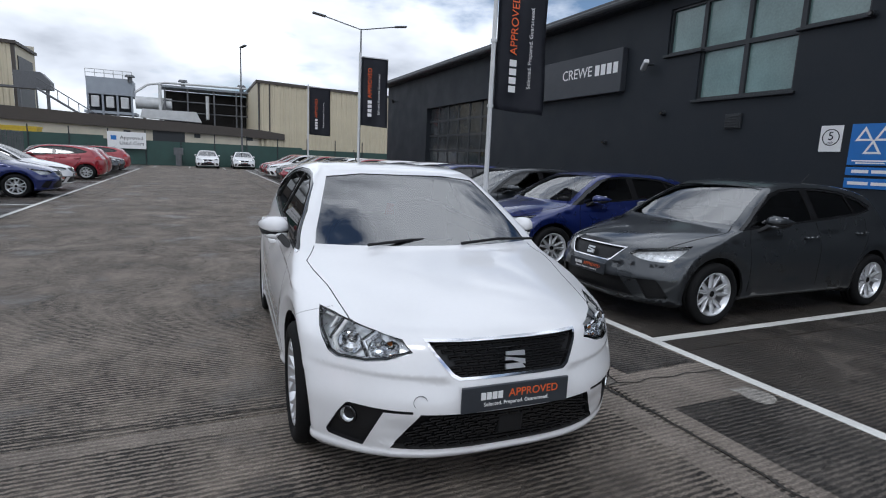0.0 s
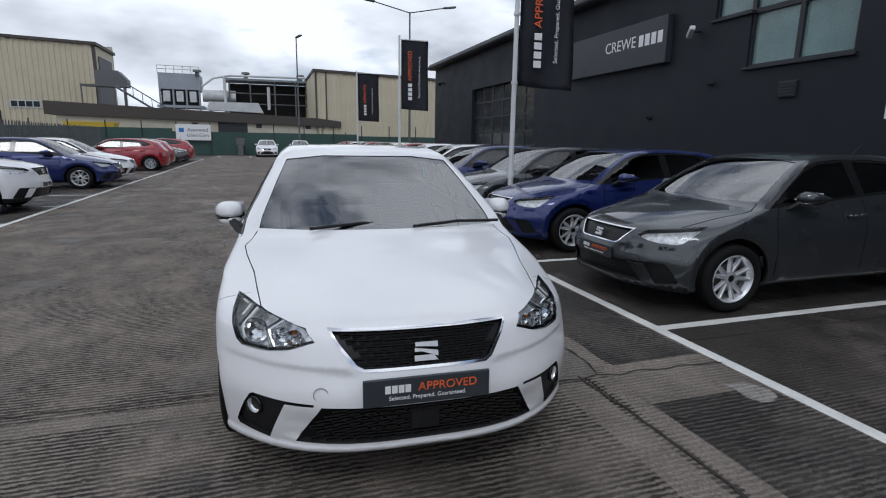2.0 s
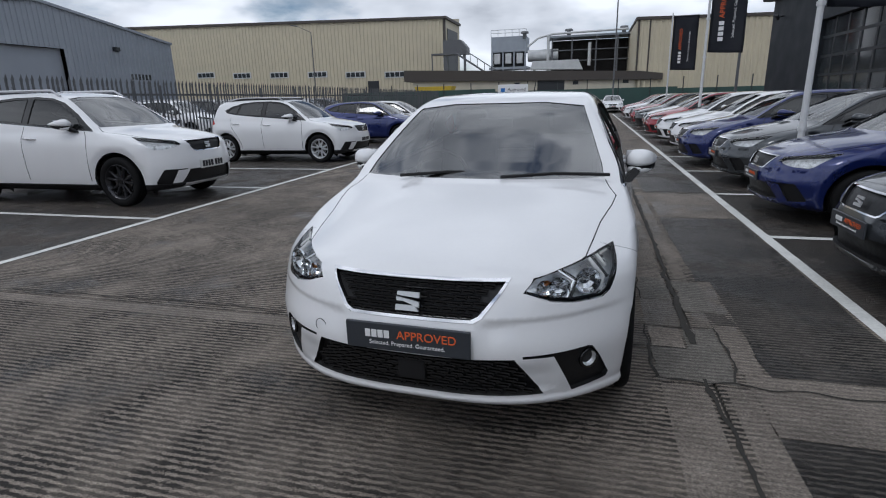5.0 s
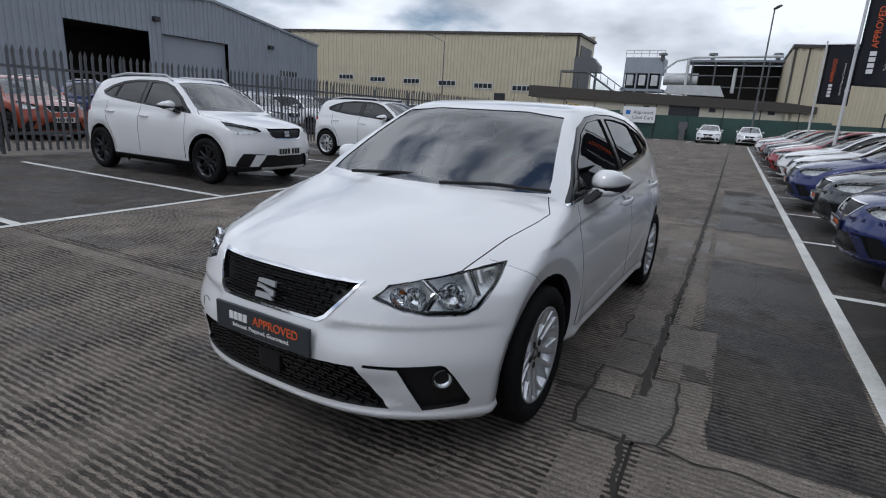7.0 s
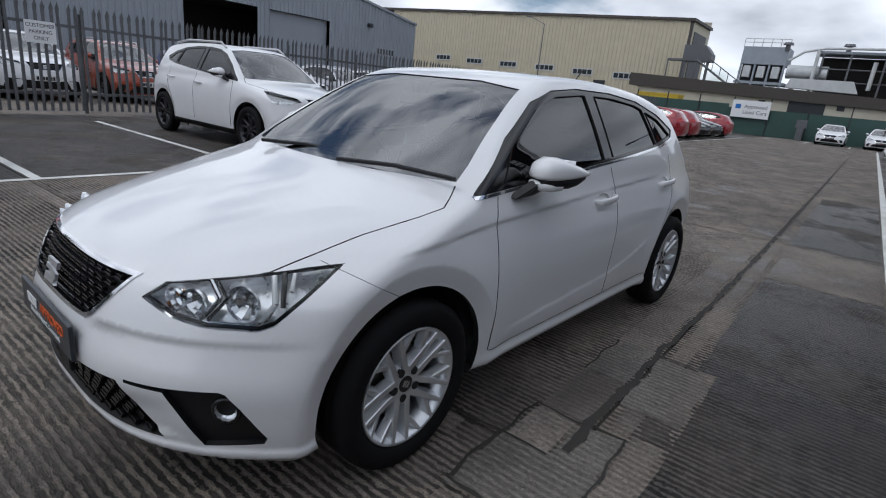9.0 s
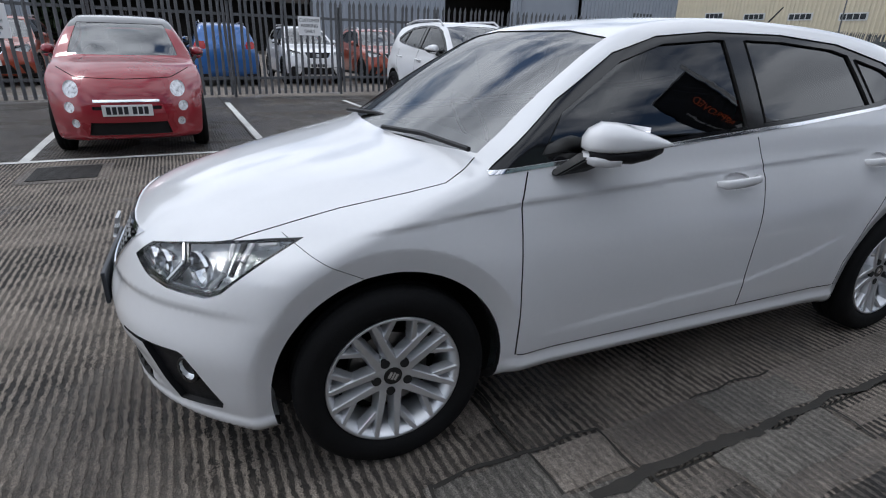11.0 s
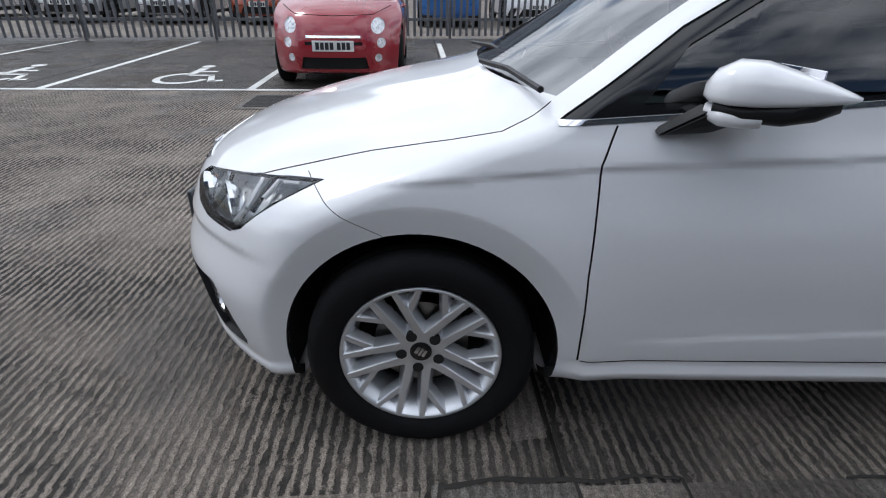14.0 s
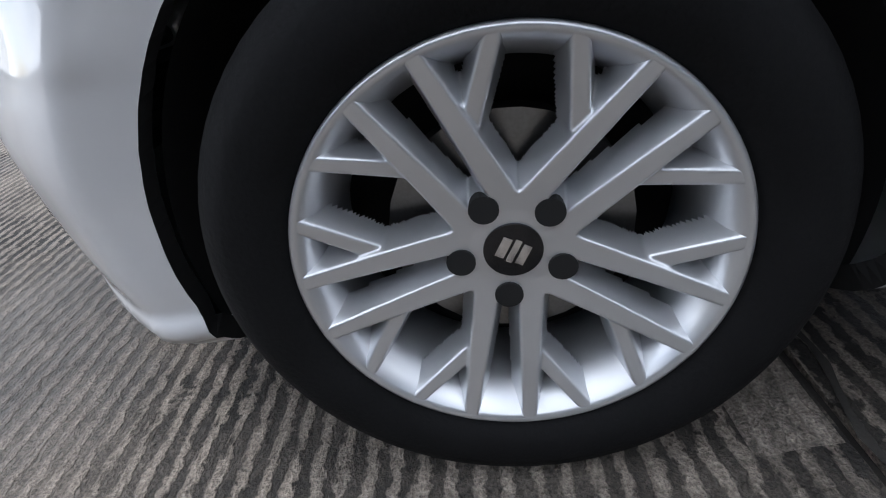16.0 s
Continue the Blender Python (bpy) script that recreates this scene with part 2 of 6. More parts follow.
M = {
    "white": paint("white_paint", (0.76, 0.76, 0.77)),
    "grey": paint("grey_metallic", (0.045, 0.05, 0.056), 0.55, 0.3),
    "blue": paint("blue_metallic", (0.008, 0.018, 0.115), 0.35, 0.3),
    "red": paint("red_paint", (0.27, 0.008, 0.018), 0.1, 0.3),
    "black": paint("black_paint", (0.012, 0.012, 0.014)),
    "orange": paint("orange_metallic", (0.3, 0.05, 0.02), 0.2, 0.3),
    "silver": paint("silver_metallic", (0.5, 0.5, 0.52), 0.6, 0.3),
    "midblue": paint("mid_blue_paint", (0.02, 0.12, 0.38), 0.2, 0.3),
    "gap": mat("shut_line", (0.01, 0.01, 0.01), 0.8),
    "trim": mat("black_plastic", (0.012, 0.012, 0.013), 0.45, vary=0.2, scale=30, bump=0.15, bump_scale=500, spec=0.3),
    "gloss_black": mat("gloss_black", (0.01, 0.01, 0.011), 0.12, vary=0.1),
    "rubber": mat("tyre_rubber", (0.009, 0.009, 0.0095), 0.75, vary=0.35, scale=12, bump=0.3, bump_scale=160, spec=0.14),
    "chrome": mat("chrome", (0.8, 0.8, 0.82), 0.1, 1.0, 0.04),
    "alloy": mat("silver_alloy", (0.68, 0.69, 0.71), 0.33, 0.75, 0.012, 9.0, coat=0.3, coat_rough=0.2),
    "dark_alloy": mat("dark_alloy", (0.06, 0.06, 0.065), 0.3, 0.8, 0.1),
    "reflector": mat("lamp_reflector", (0.75, 0.76, 0.78), 0.14, 1.0, 0.1, 20),
    "lamp_back": mat("lamp_back", (0.8, 0.81, 0.83), 0.3, 0.8, 0.25, 30, bump=1.0, bump_scale=34),
    "amber": mat("amber_bulb", (0.6, 0.2, 0.05), 0.2, 0.3),
    "lamp_inner": mat("lamp_inner", (0.66, 0.67, 0.69), 0.3, 0.3, 0.45, 26),
    "lens": glass("lamp_lens", (0.97, 0.98, 0.98), ior=1.4),
    "screen": glass("windscreen_glass", (0.66, 0.72, 0.72), ior=3.5),
    "tint": glass("tinted_glass", (0.10, 0.115, 0.12)),
    "tail": mat("tail_lamp_red", (0.35, 0.008, 0.01), 0.12, vary=0.15, scale=25),
    "cabin": mat("cabin_trim", (0.13, 0.135, 0.14), 0.8, vary=0.2),
    "disc": mat("brake_disc", (0.3, 0.29, 0.28), 0.4, 1.0, 0.2, 15),
    "plate_white": mat("plate_white", (0.72, 0.72, 0.7), 0.4),
    "plate_yellow": mat("plate_yellow", (0.7, 0.5, 0.03), 0.4),
    "plate_dark": mat("plate_dark", (0.035, 0.04, 0.048), 0.35),
    "ink": mat("ink", (0.02, 0.02, 0.025), 0.5),
    "white_ink": mat("white_ink", (0.8, 0.8, 0.8), 0.5, vary=0.03),
    "orange_ink": mat("orange_ink", (0.75, 0.13, 0.03), 0.5, vary=0.03),
    "blue_ink": mat("blue_sign", (0.02, 0.16, 0.5), 0.4, vary=0.06),
    "line": mat("road_paint", (0.62, 0.62, 0.59), 0.7, vary=0.28, scale=2.5, bump=0.5, bump_scale=60),
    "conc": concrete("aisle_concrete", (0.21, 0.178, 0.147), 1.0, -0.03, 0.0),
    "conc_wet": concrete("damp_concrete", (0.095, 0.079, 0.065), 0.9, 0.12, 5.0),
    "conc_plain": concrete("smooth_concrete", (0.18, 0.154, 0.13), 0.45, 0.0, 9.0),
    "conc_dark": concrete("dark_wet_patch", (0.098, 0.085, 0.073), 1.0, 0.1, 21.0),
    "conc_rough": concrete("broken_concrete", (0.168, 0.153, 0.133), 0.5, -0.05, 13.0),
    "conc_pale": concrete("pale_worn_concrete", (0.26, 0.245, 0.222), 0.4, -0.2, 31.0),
    "soil": mat("joint_dirt", (0.03, 0.027, 0.023), 0.95, vary=0.4, scale=20, bump=0.6, bump_scale=90),
    "clad": mat("dark_cladding", (0.013, 0.017, 0.023), 0.62, 0.0, 0.15, 1.2, bump=0.1, bump_scale=40, spec=0.35),
    "clad_trim": mat("dark_flashing", (0.02, 0.023, 0.027), 0.5, vary=0.15),
    "board": mat("dark_sign_board", (0.032, 0.036, 0.044), 0.45, vary=0.06),
    "pane": mat("green_glass", (0.16, 0.25, 0.24), 0.08, 0.0, 0.25, 1.5, coat=0.6),
    "pane_dark": mat("door_glass", (0.035, 0.04, 0.044), 0.08, vary=0.4, scale=2.0),
    "cream": mat("cream_cladding", (0.55, 0.49, 0.36), 0.6, vary=0.08, scale=0.6),
    "cream_wall": mat("cream_render", (0.5, 0.46, 0.37), 0.8, vary=0.15, scale=0.8),
    "brown": mat("brown_flashing", (0.06, 0.05, 0.043), 0.6, vary=0.2),
    "shed": mat("grey_cladding", (0.27, 0.295, 0.335), 0.5, 0.1, 0.08, 0.7),
    "steel": mat("galvanised_steel", (0.13, 0.133, 0.14), 0.5, 0.5, 0.3, 8.0, bump=0.1, bump_scale=60),
    "plant_grey": mat("plant_grey", (0.3, 0.33, 0.37), 0.55, vary=0.12, scale=1.0),
    "duct": mat("pale_duct", (0.55, 0.56, 0.56), 0.5, 0.2, 0.15, 1.5),
    # near-black for unlit interiors: the shade is put into the colour
    "dark": mat("interior_shade", (0.02, 0.018, 0.017), 0.9),
    "hoard": mat("green_hoarding", (0.03, 0.07, 0.06), 0.6, vary=0.2, scale=1.5),
    "pole": mat("white_pole", (0.62, 0.63, 0.64), 0.35, vary=0.08, scale=5),
    "flag": mat("dark_flag_cloth", (0.035, 0.038, 0.05), 0.75, vary=0.12, scale=4, bump=0.2, bump_scale=300),
    "leaf": mat("tree_leaves", (0.03, 0.05, 0.018), 0.7, vary=0.5, scale=2),
    "bark": mat("bark", (0.07, 0.055, 0.04), 0.9, vary=0.3, bump=0.8, bump_scale=30),
    "yellow": mat("yellow_paint", (0.6, 0.42, 0.03), 0.5),
    "drain": mat("cast_iron", (0.05, 0.048, 0.046), 0.6, 0.5, 0.3, 15, bump=0.3),
}


# ---- mesh helpers ----
def mesh_of(bm, name, material, smooth=False):
    me = bpy.data.meshes.new(name)
    bmesh.ops.recalc_face_normals(bm, faces=bm.faces)
    for f in bm.faces:
        f.smooth = smooth
    bm.to_mesh(me)
    bm.free()
    for m in material if isinstance(material, (list, tuple)) else [material]:
        me.materials.append(m)
    return me


def part(name, bm, material, parent=None, label="", at=None, smooth=False):
    """Links a bmesh (or mesh) as one mesh object, under a thing or a part."""
    me = mesh_of(bm, name, material, smooth) if isinstance(bm, bmesh.types.BMesh) else bm
    ob = new(name, me)
    if parent:
        ob.parent = parent
    if at is not None:
        ob.matrix_basis = at
    if label:
        ob["label"] = label
    return ob


def thing(name, at, label, category, group="", kind=""):
    ob = new(name)
    ob.empty_display_size = 0.1
    ob.matrix_basis = at
    return tagged(ob, label, category, group, kind)


def box(x0, y0, z0, x1, y1, z1, bevel=0.0, bm=None):
    bm = bm or bmesh.new()
    r = bmesh.ops.create_cube(bm, size=1.0, matrix=Matrix.Translation(((x0 + x1) / 2, (y0 + y1) / 2, (z0 + z1) / 2)) @ Matrix.Diagonal((abs(x1 - x0), abs(y1 - y0), abs(z1 - z0), 1)))
    if bevel:
        edges = {e for v in r["verts"] for e in v.link_edges}
        bmesh.ops.bevel(bm, geom=list(edges), offset=bevel, segments=2, affect="EDGES", profile=0.5)
    return bm


def tube(a, b, r0, r1=None, seg=12, bm=None, caps=True):
    bm = bm or bmesh.new()
    a, b = Vector(a), Vector(b)
    d = b - a
    m = Matrix.Translation((a + b) / 2) @ d.to_track_quat("Z", "Y").to_matrix().to_4x4()
    bmesh.ops.create_cone(bm, cap_ends=caps, segments=seg, radius1=r0, radius2=r0 if r1 is None else r1, depth=d.length, matrix=m)
    return bm


def path_tube(points, r, seg=8):
    bm = bmesh.new()
    for a, b in zip(points, points[1:]):
        tube(a, b, r, seg=seg, bm=bm)
    return bm


def lathe(profile, seg=48, axis="X"):
    """Turns (radius, along) round an axis."""
    bm = bmesh.new()
    rings = []
    for r, a in profile:
        ring = []
        for k in range(seg):
            c, s = math.cos(2 * math.pi * k / seg), math.sin(2 * math.pi * k / seg)
            ring.append(bm.verts.new((a, r * c, r * s) if axis == "X" else (r * c, r * s, a)))
        rings.append(ring)
    for p, q in zip(rings, rings[1:]):
        for k in range(seg):
            bm.faces.new((p[k], p[(k + 1) % seg], q[(k + 1) % seg], q[k]))
    return bm


def prism(points, depth, bm=None, m=None):
    """A flat outline in x, z, thickened along y by depth."""
    bm = bm or bmesh.new()
    m = m or Matrix()
    a = [bm.verts.new(m @ Vector((x, 0, z))) for x, z in points]
    b = [bm.verts.new(m @ Vector((x, depth, z))) for x, z in points]
    bm.faces.new(a), bm.faces.new(b[::-1])
    for i in range(len(a)):
        j = (i + 1) % len(a)
        bm.faces.new((a[i], b[i], b[j], a[j]))
    return bm


LETTERS = {}


def lettering(text, size, material, parent, at, name="lettering", spacing=1.0):
    key = (text, size, material.name)
    if key in LETTERS:
        return part(name, LETTERS[key], material, parent, at=at)
    cu = bpy.data.curves.new(name, "FONT")
    cu.body, cu.size, cu.align_x, cu.align_y, cu.extrude, cu.space_character = text, size, "CENTER", "CENTER", 0.0012, spacing
    tmp = new("tmp", cu)
    me = bpy.data.meshes.new_from_object(tmp.evaluated_get(bpy.context.evaluated_depsgraph_get()))
    bpy.data.objects.remove(tmp)
    me.materials.clear()
    me.materials.append(material)
    LETTERS[key] = me
    return part(name, me, material, parent, at=at)


def corrugated(width, heights, pitch=0.2, depth=0.035):
    """An upright sheet in x, z with trapezoid ribs towards -y; heights: (x, top z) pairs along it; from z=0."""
    bm = bmesh.new()
    xs, ys, x = [], [], 0.0
    while x < width:
        for f, y in ((0, 0), (0.5, 0), (0.62, -depth), (0.88, -depth)):
            xs.append(min(x + f * pitch, width)), ys.append(y)
        x += pitch
    xs.append(width), ys.append(0)
    tops = np.interp(xs, [h[0] for h in heights], [h[1] for h in heights])
    lo = [bm.verts.new((a, b, 0)) for a, b in zip(xs, ys)]
    hi = [bm.verts.new((a, b, float(t))) for a, b, t in zip(xs, ys, tops)]
    for i in range(len(xs) - 1):
        if xs[i + 1] - xs[i] > 1e-6:
            bm.faces.new((lo[i], lo[i + 1], hi[i + 1], hi[i]))
    return bm


# ---- ground ----
ground = part("ground", box(-900, -900, -0.3, 900, 900, -0.012), M["soil"], at=LOT)
tagged(ground, "dark packed earth under the concrete lot, reaching the horizon", "ground", kind="structure")
pavement = thing("pavement", LOT, "worn ridged concrete slabs of a car lot, damp in patches", "pavement", kind="structure")


def slab(u0, v0, u1, v1, material, top=0.0, low=-0.011):
    bm = box(u0 + 0.008, v0 + 0.008, low, u1 - 0.008, v1 - 0.008, top)
    part("slab", bm, M[material], pavement)


V_JOINTS = [-40, -25, -15, -9.6, -4.2, 1.2, 6.6, 12.0, 17.4, 22.8, 28.2, 33.6, 39, 44.4, 52]
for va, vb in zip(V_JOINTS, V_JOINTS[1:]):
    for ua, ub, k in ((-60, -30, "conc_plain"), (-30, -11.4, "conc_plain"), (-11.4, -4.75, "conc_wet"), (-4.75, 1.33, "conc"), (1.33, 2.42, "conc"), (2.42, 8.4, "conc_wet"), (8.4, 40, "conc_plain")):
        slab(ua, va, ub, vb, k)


def line(u0, v0, u1, v1, w=0.1):
    d = (Vector((u1, v1)) - Vector((u0, v0)))
    n = Vector((-d.y, d.x)).normalized() * w / 2
    bm = bmesh.new()
    k = max(2, int(d.length / 0.25))
    rows = []
    for i in range(k + 1):
        p = Vector((u0, v0)) + d * i / k
        j = 1 + 0.12 * noise.noise((p.x * 9, p.y * 9, 1))
        rows.append((bm.verts.new((*(p - n * j), 0.004)), bm.verts.new((*(p + n * j), 0.004))))
    for a, b in zip(rows, rows[1:]):
        bm.faces.new((a[0], b[0], b[1], a[1]))
    tagged(part("bay_line", bm, M["line"], at=LOT), "worn white painted parking bay line on the concrete", "marking", "bay lines", "structure")


line(2.43, -12, 2.43, 44), line(-4.8, -12, -4.8, 41)
for i in range(-5, 17):
    line(2.48, 1.5 + 2.55 * i, 7.3, 1.5 + 2.55 * i)
    if -5 < i < 15:
        line(-4.85, 1.28 + 2.55 * i, -10.3, 1.28 + 2.55 * i)
for u in (-4.2, -1.7, 0.9, 3.4):
    line(u, 44.5, u, 49)

def patch(u0, v0, u1, v1, material, top, seed, rag=0.02):
    """A relaid piece of concrete with a ragged outline."""
    bm = bmesh.new()
    pts = []
    n = 9
    for (a, b), (c, d) in zip(((u0, v0), (u1, v0), (u1, v1), (u0, v1)), ((u1, v0), (u1, v1), (u0, v1), (u0, v0))):
        for i in range(n):
            t = i / n
            p = Vector((a + (c - a) * t, b + (d - b) * t, seed))
            pts.append((p.x + rag * noise.noise(p * 7), p.y + rag * noise.noise(p * 7 + Vector((9, 3, 1)))))
    lo, hi = [bm.verts.new((x, y, 0.0)) for x, y in pts], [bm.verts.new((x, y, top)) for x, y in pts]
    bm.faces.new(hi)
    for i in range(len(pts)):
        j = (i + 1) % len(pts)
        bm.faces.new((lo[i], lo[j], hi[j], hi[i]))
    part("patch", bm, M[material], pavement)


def crack(points, w, seed):
    """A dirt-filled open joint of uneven width."""
    bm = bmesh.new()
    pr = None
    for (a, b), (c, d) in zip(points, points[1:]):
        t = Vector((c - a, d - b))
        n = max(2, int(t.length / 0.04))
        nx = Vector((-t.y, t.x)).normalized()
        for i in range(n + 1):
            q = Vector((a, b)) + t * i / n
            k = Vector((q.x * 6, q.y * 6, seed))
            q = q + nx * 0.03 * noise.noise(k)
            r = 0.65 * w * (0.4 + 0.9 * abs(noise.noise(k * 2.3)))
            row = [bm.verts.new((*(q + nx * s_ * r), 0.0052 + 0.0003 * seed)) for s_ in (-1, 1)]
            if pr:
                bm.faces.new((pr[0], pr[1], row[1], row[0]))
            pr = row
    part("open_joint", bm, M["soil"], pavement)


patch(1.52, 2.5, 2.36, 4.85, "conc_dark", 0.002, 1)
patch(1.62, 0.98, 2.36, 2.5, "conc_dark", 0.002, 14)
patch(1.47, 1.62, 1.6, 1.8, "conc_dark", 0.002, 15, 0.03)
patch(1.5, 6.7, 2.36, 11.9, "conc_dark", 0.002, 2)
patch(1.5, -4.1, 2.36, 0.42, "conc_dark", 0.002, 16, 0.015)
patch(1.06, 0.84, 1.46, 1.22, "conc_rough", 0.004, 3, 0.03)
patch(1.27, 1.22, 1.46, 1.54, "conc_rough", 0.0035, 17, 0.03)
patch(1.07, 1.24, 1.255, 1.52, "conc_plain", 0.0045, 4, 0.01)
patch(1.32, 1.82, 1.53, 2.44, "conc_rough", 0.004, 18, 0.05)
patch(1.08, 2.02, 1.28, 2.5, "conc_rough", 0.004, 19, 0.04)
patch(1.37, -4.1, 1.5, 0.82, "conc_plain", 0.0015, 5)
patch(1.47, 0.98, 1.6, 1.6, "conc_plain", 0.0015, 20)
patch(1.37, 1.58, 1.46, 6.5, "conc_plain", 0.0015, 21)
patch(1.47, 1.82, 1.61, 2.48, "conc_plain", 0.0013, 22)
patch(1.52, 4.9, 2.36, 6.5, "conc_plain", 0.0015, 6)
patch(1.5, 0.43, 2.36, 0.97, "conc_plain", 0.0015, 8, 0.02)
patch(1.07, -4.1, 1.28, 0.8, "conc_plain", 0.0015, 9, 0.02)
patch(1.07, 1.55, 1.28, 6.5, "conc_plain", 0.0015, 10, 0.02)
patch(-4.6, 1.06, 0.9, 1.19, "conc_plain", 0.0012, 11, 0.02)
patch(2.14, 0.22, 2.3, 0.5, "conc_pale", 0.004, 7, 0.12)
crack([(1.31, -6), (1.33, 0.2), (1.29, 0.88)], 0.026, 1)
crack([(1.31, 1.3), (1.3, 1.55), (1.31, 2.1)], 0.06, 10)
crack([(1.31, 2.1), (1.3, 2.5), (1.33, 3.3), (1.35, 6.1), (1.36, 12), (1.33, 30)], 0.04, 11)
crack([(1.05, 0.86), (1.3, 0.84), (1.46, 0.85), (2.4, 0.8)], 0.018, 2)
crack([(1.06, 0.86), (1.06, 1.21), (1.06, 1.53), (1.29, 1.54)], 0.016, 3)
crack([(0.6, 1.23), (1.06, 1.215), (1.26, 1.23)], 0.014, 4)
crack([(1.3, 1.56), (1.46, 1.55), (1.48, 1.1), (1.42, 0.86)], 0.014, 12)
crack([(1.3, 2.48), (1.53, 2.45)], 0.014, 13)
crack([(1.08, 2.0), (1.07, 2.5)], 0.012, 14)
crack([(-4.7, 1.25), (-2.0, 1.3), (0.6, 1.23)], 0.014, 5)
crack([(-4.7, 7.4), (-2.4, 7.0), (-0.7, 6.65), (1.3, 6.6)], 0.022, 6)
crack([(-1.9, 6.9), (-2.0, 7.2), (-1.85, 7.5), (-1.95, 8.0)], 0.014, 7)
crack([(-1.3, 5.6), (-1.15, 5.9), (-1.2, 6.3), (-1.05, 6.6)], 0.01, 8)
crack([(1.3, 6.6), (2.4, 6.62)], 0.014, 9)

# ---- dealership building ----
wall_east = thing("wall_east", LOT, "dark blue-grey clad dealership wall with windows and roller door", "wall", kind="structure")
EAVE = 5.2


def wall_piece(v0, v1, z0, z1, x0=8.25, x1=8.5, k="clad"):
    part("wall_panel", box(x0, v0, z0, x1, v1, z1), M[k], wall_east)


# openings: roller door 15..20.85 to z 3.75, windows
wall_piece(-30, 3.35, 0, EAVE), wall_piece(3.35, 7.3, 0, 2.98), wall_piece(7.3, 15.0, 0, EAVE)
wall_piece(15.0, 20.85, 3.75, EAVE), wall_piece(20.85, 26.3, 0, EAVE), wall_piece(6.42, 7.3, 2.98, 4.0)
wall_piece(3.35, 4.4, 2.98, 4.02), wall_piece(3.35, 7.3, 4.95, EAVE)
part("roof_edge", box(7.95, -30, EAVE, 8.7, 26.6, EAVE + 0.28, 0.05), M["clad_trim"], wall_east)
part("gutter", tube((7.92, -30, EAVE + 0.1), (7.92, 26.6, EAVE + 0.1), 0.09, seg=10), M["clad_trim"], wall_east)
part("rear_block", box(8.6, -30, 0, 40, 26.3, EAVE + 0.1), M["clad"], wall_east)


def window(name, u, panes, frame_box, label, mat_key="pane"):
    """Panes (v0, z0, v1, z1) set back in the wall, with frame bars round each."""
    w = thing(name, LOT, label, "window", kind="structure")
    for v0, z0, v1, z1 in panes:
        part("pane", box(u + 0.1, v0 + 0.03, z0 + 0.03, u + 0.12, v1 - 0.03, z1 - 0.03), M[mat_key], w)
        for b in ((v0, z0, v1, z0 + 0.045), (v0, z1 - 0.045, v1, z1), (v0, z0 + 0.045, v0 + 0.045, z1 - 0.045), (v1 - 0.045, z0 + 0.045, v1, z1 - 0.045)):
            part("frame", box(u + 0.04, b[0], b[1], u + 0.16, b[2], b[3]), M["clad_trim"], w)
    v0, z0, v1 = frame_box
    part("sill", box(u - 0.07, v0 - 0.06, z0 - 0.06, u + 0.05, v1 + 0.06, z0 - 0.005, 0.008), M["clad_trim"], w)
    return w


window("window_1", 8.25, [(5.42, 2.98, 6.42, 3.98), (4.4, 2.98, 5.42, 3.98), (5.42, 3.98, 6.42, 4.95), (4.4, 3.98, 5.42, 4.95)], (4.4, 2.98, 6.42), "green-tinted office window in four dark-framed panes")
window("window_2", 8.25, [(6.42, 4.0, 7.3, 4.95)], (6.42, 4.0, 7.3), "small green-tinted office window in dark frame")
window("window_3", 8.25, [(3.35, 4.02, 4.4, 4.95)], (3.35, 4.02, 4.4), "upper green-tinted office window in dark frame")
roller = thing("door_1", LOT, "dark glazed sectional workshop door set back in cladding", "door", kind="structure")
for r in range(6):
    z0 = 0.02 + r * 0.62
    part("rail", box(8.42, 15.0, z0, 8.48, 20.85, z0 + 0.09), M["clad_trim"], roller)
    for c in range(6):
        v0 = 15.05 + c * 0.965
        k = "pane_dark" if r > 1 else "clad"
        part("pane", box(8.44, v0 + 0.06, z0 + 0.09, 8.46, v0 + 0.905, z0 + 0.62), M[k], roller)
        part("stile", box(8.42, v0 - 0.05, z0 + 0.09, 8.48, v0 + 0.06, z0 + 0.62), M["clad_trim"], roller)

sign = thing("dealer_sign", LOT, "long dark grey dealer name board with raised white lettering", "sign")
part("board", box(8.08, 8.5, 3.33, 8.25, 12.6, 4.36, 0.015), M["board"], sign)


def on_wall(u, v, z):
    """A flat drawing (x right, y up) set on a wall that faces -u."""
    return Matrix.Translation((u, v, z)) @ Matrix(((0, 0, -1, 0), (-1, 0, 0, 0), (0, 1, 0, 0), (0, 0, 0, 1)))


def bars(parent, m, blocks, material, name="bar"):
    """Plain upright bars (x0, y0, x1, y1) in a flat drawing."""
    for x0, y0, x1, y1 in blocks:
        part(name, box(x0, y0, 0, x1, y1, 0.003), M[material] if isinstance(material, str) else material, parent, at=m)


bars(sign, on_wall(8.078, 9.6, 3.92), [(0.15 + i * 0.22, -0.13, 0.31 + i * 0.22, 0.13) for i in range(4)], "white_ink", "letter_block")
lettering("CREWE", 0.37, M["white_ink"], sign, on_wall(8.077, 10.18, 3.92))
five = thing("speed_sign", LOT, "small white speed limit sign with a black ringed five", "sign")
part("plate", box(8.235, 3.46, 1.93, 8.248, 3.8, 2.35), M["white_ink"], five)
ring = lathe([(0.12, 0), (0.12, 0.003), (0.135, 0.003), (0.135, 0)], 32, "Z")
part("ring", ring, M["ink"], five, at=on_wall(8.234, 3.63, 2.16))
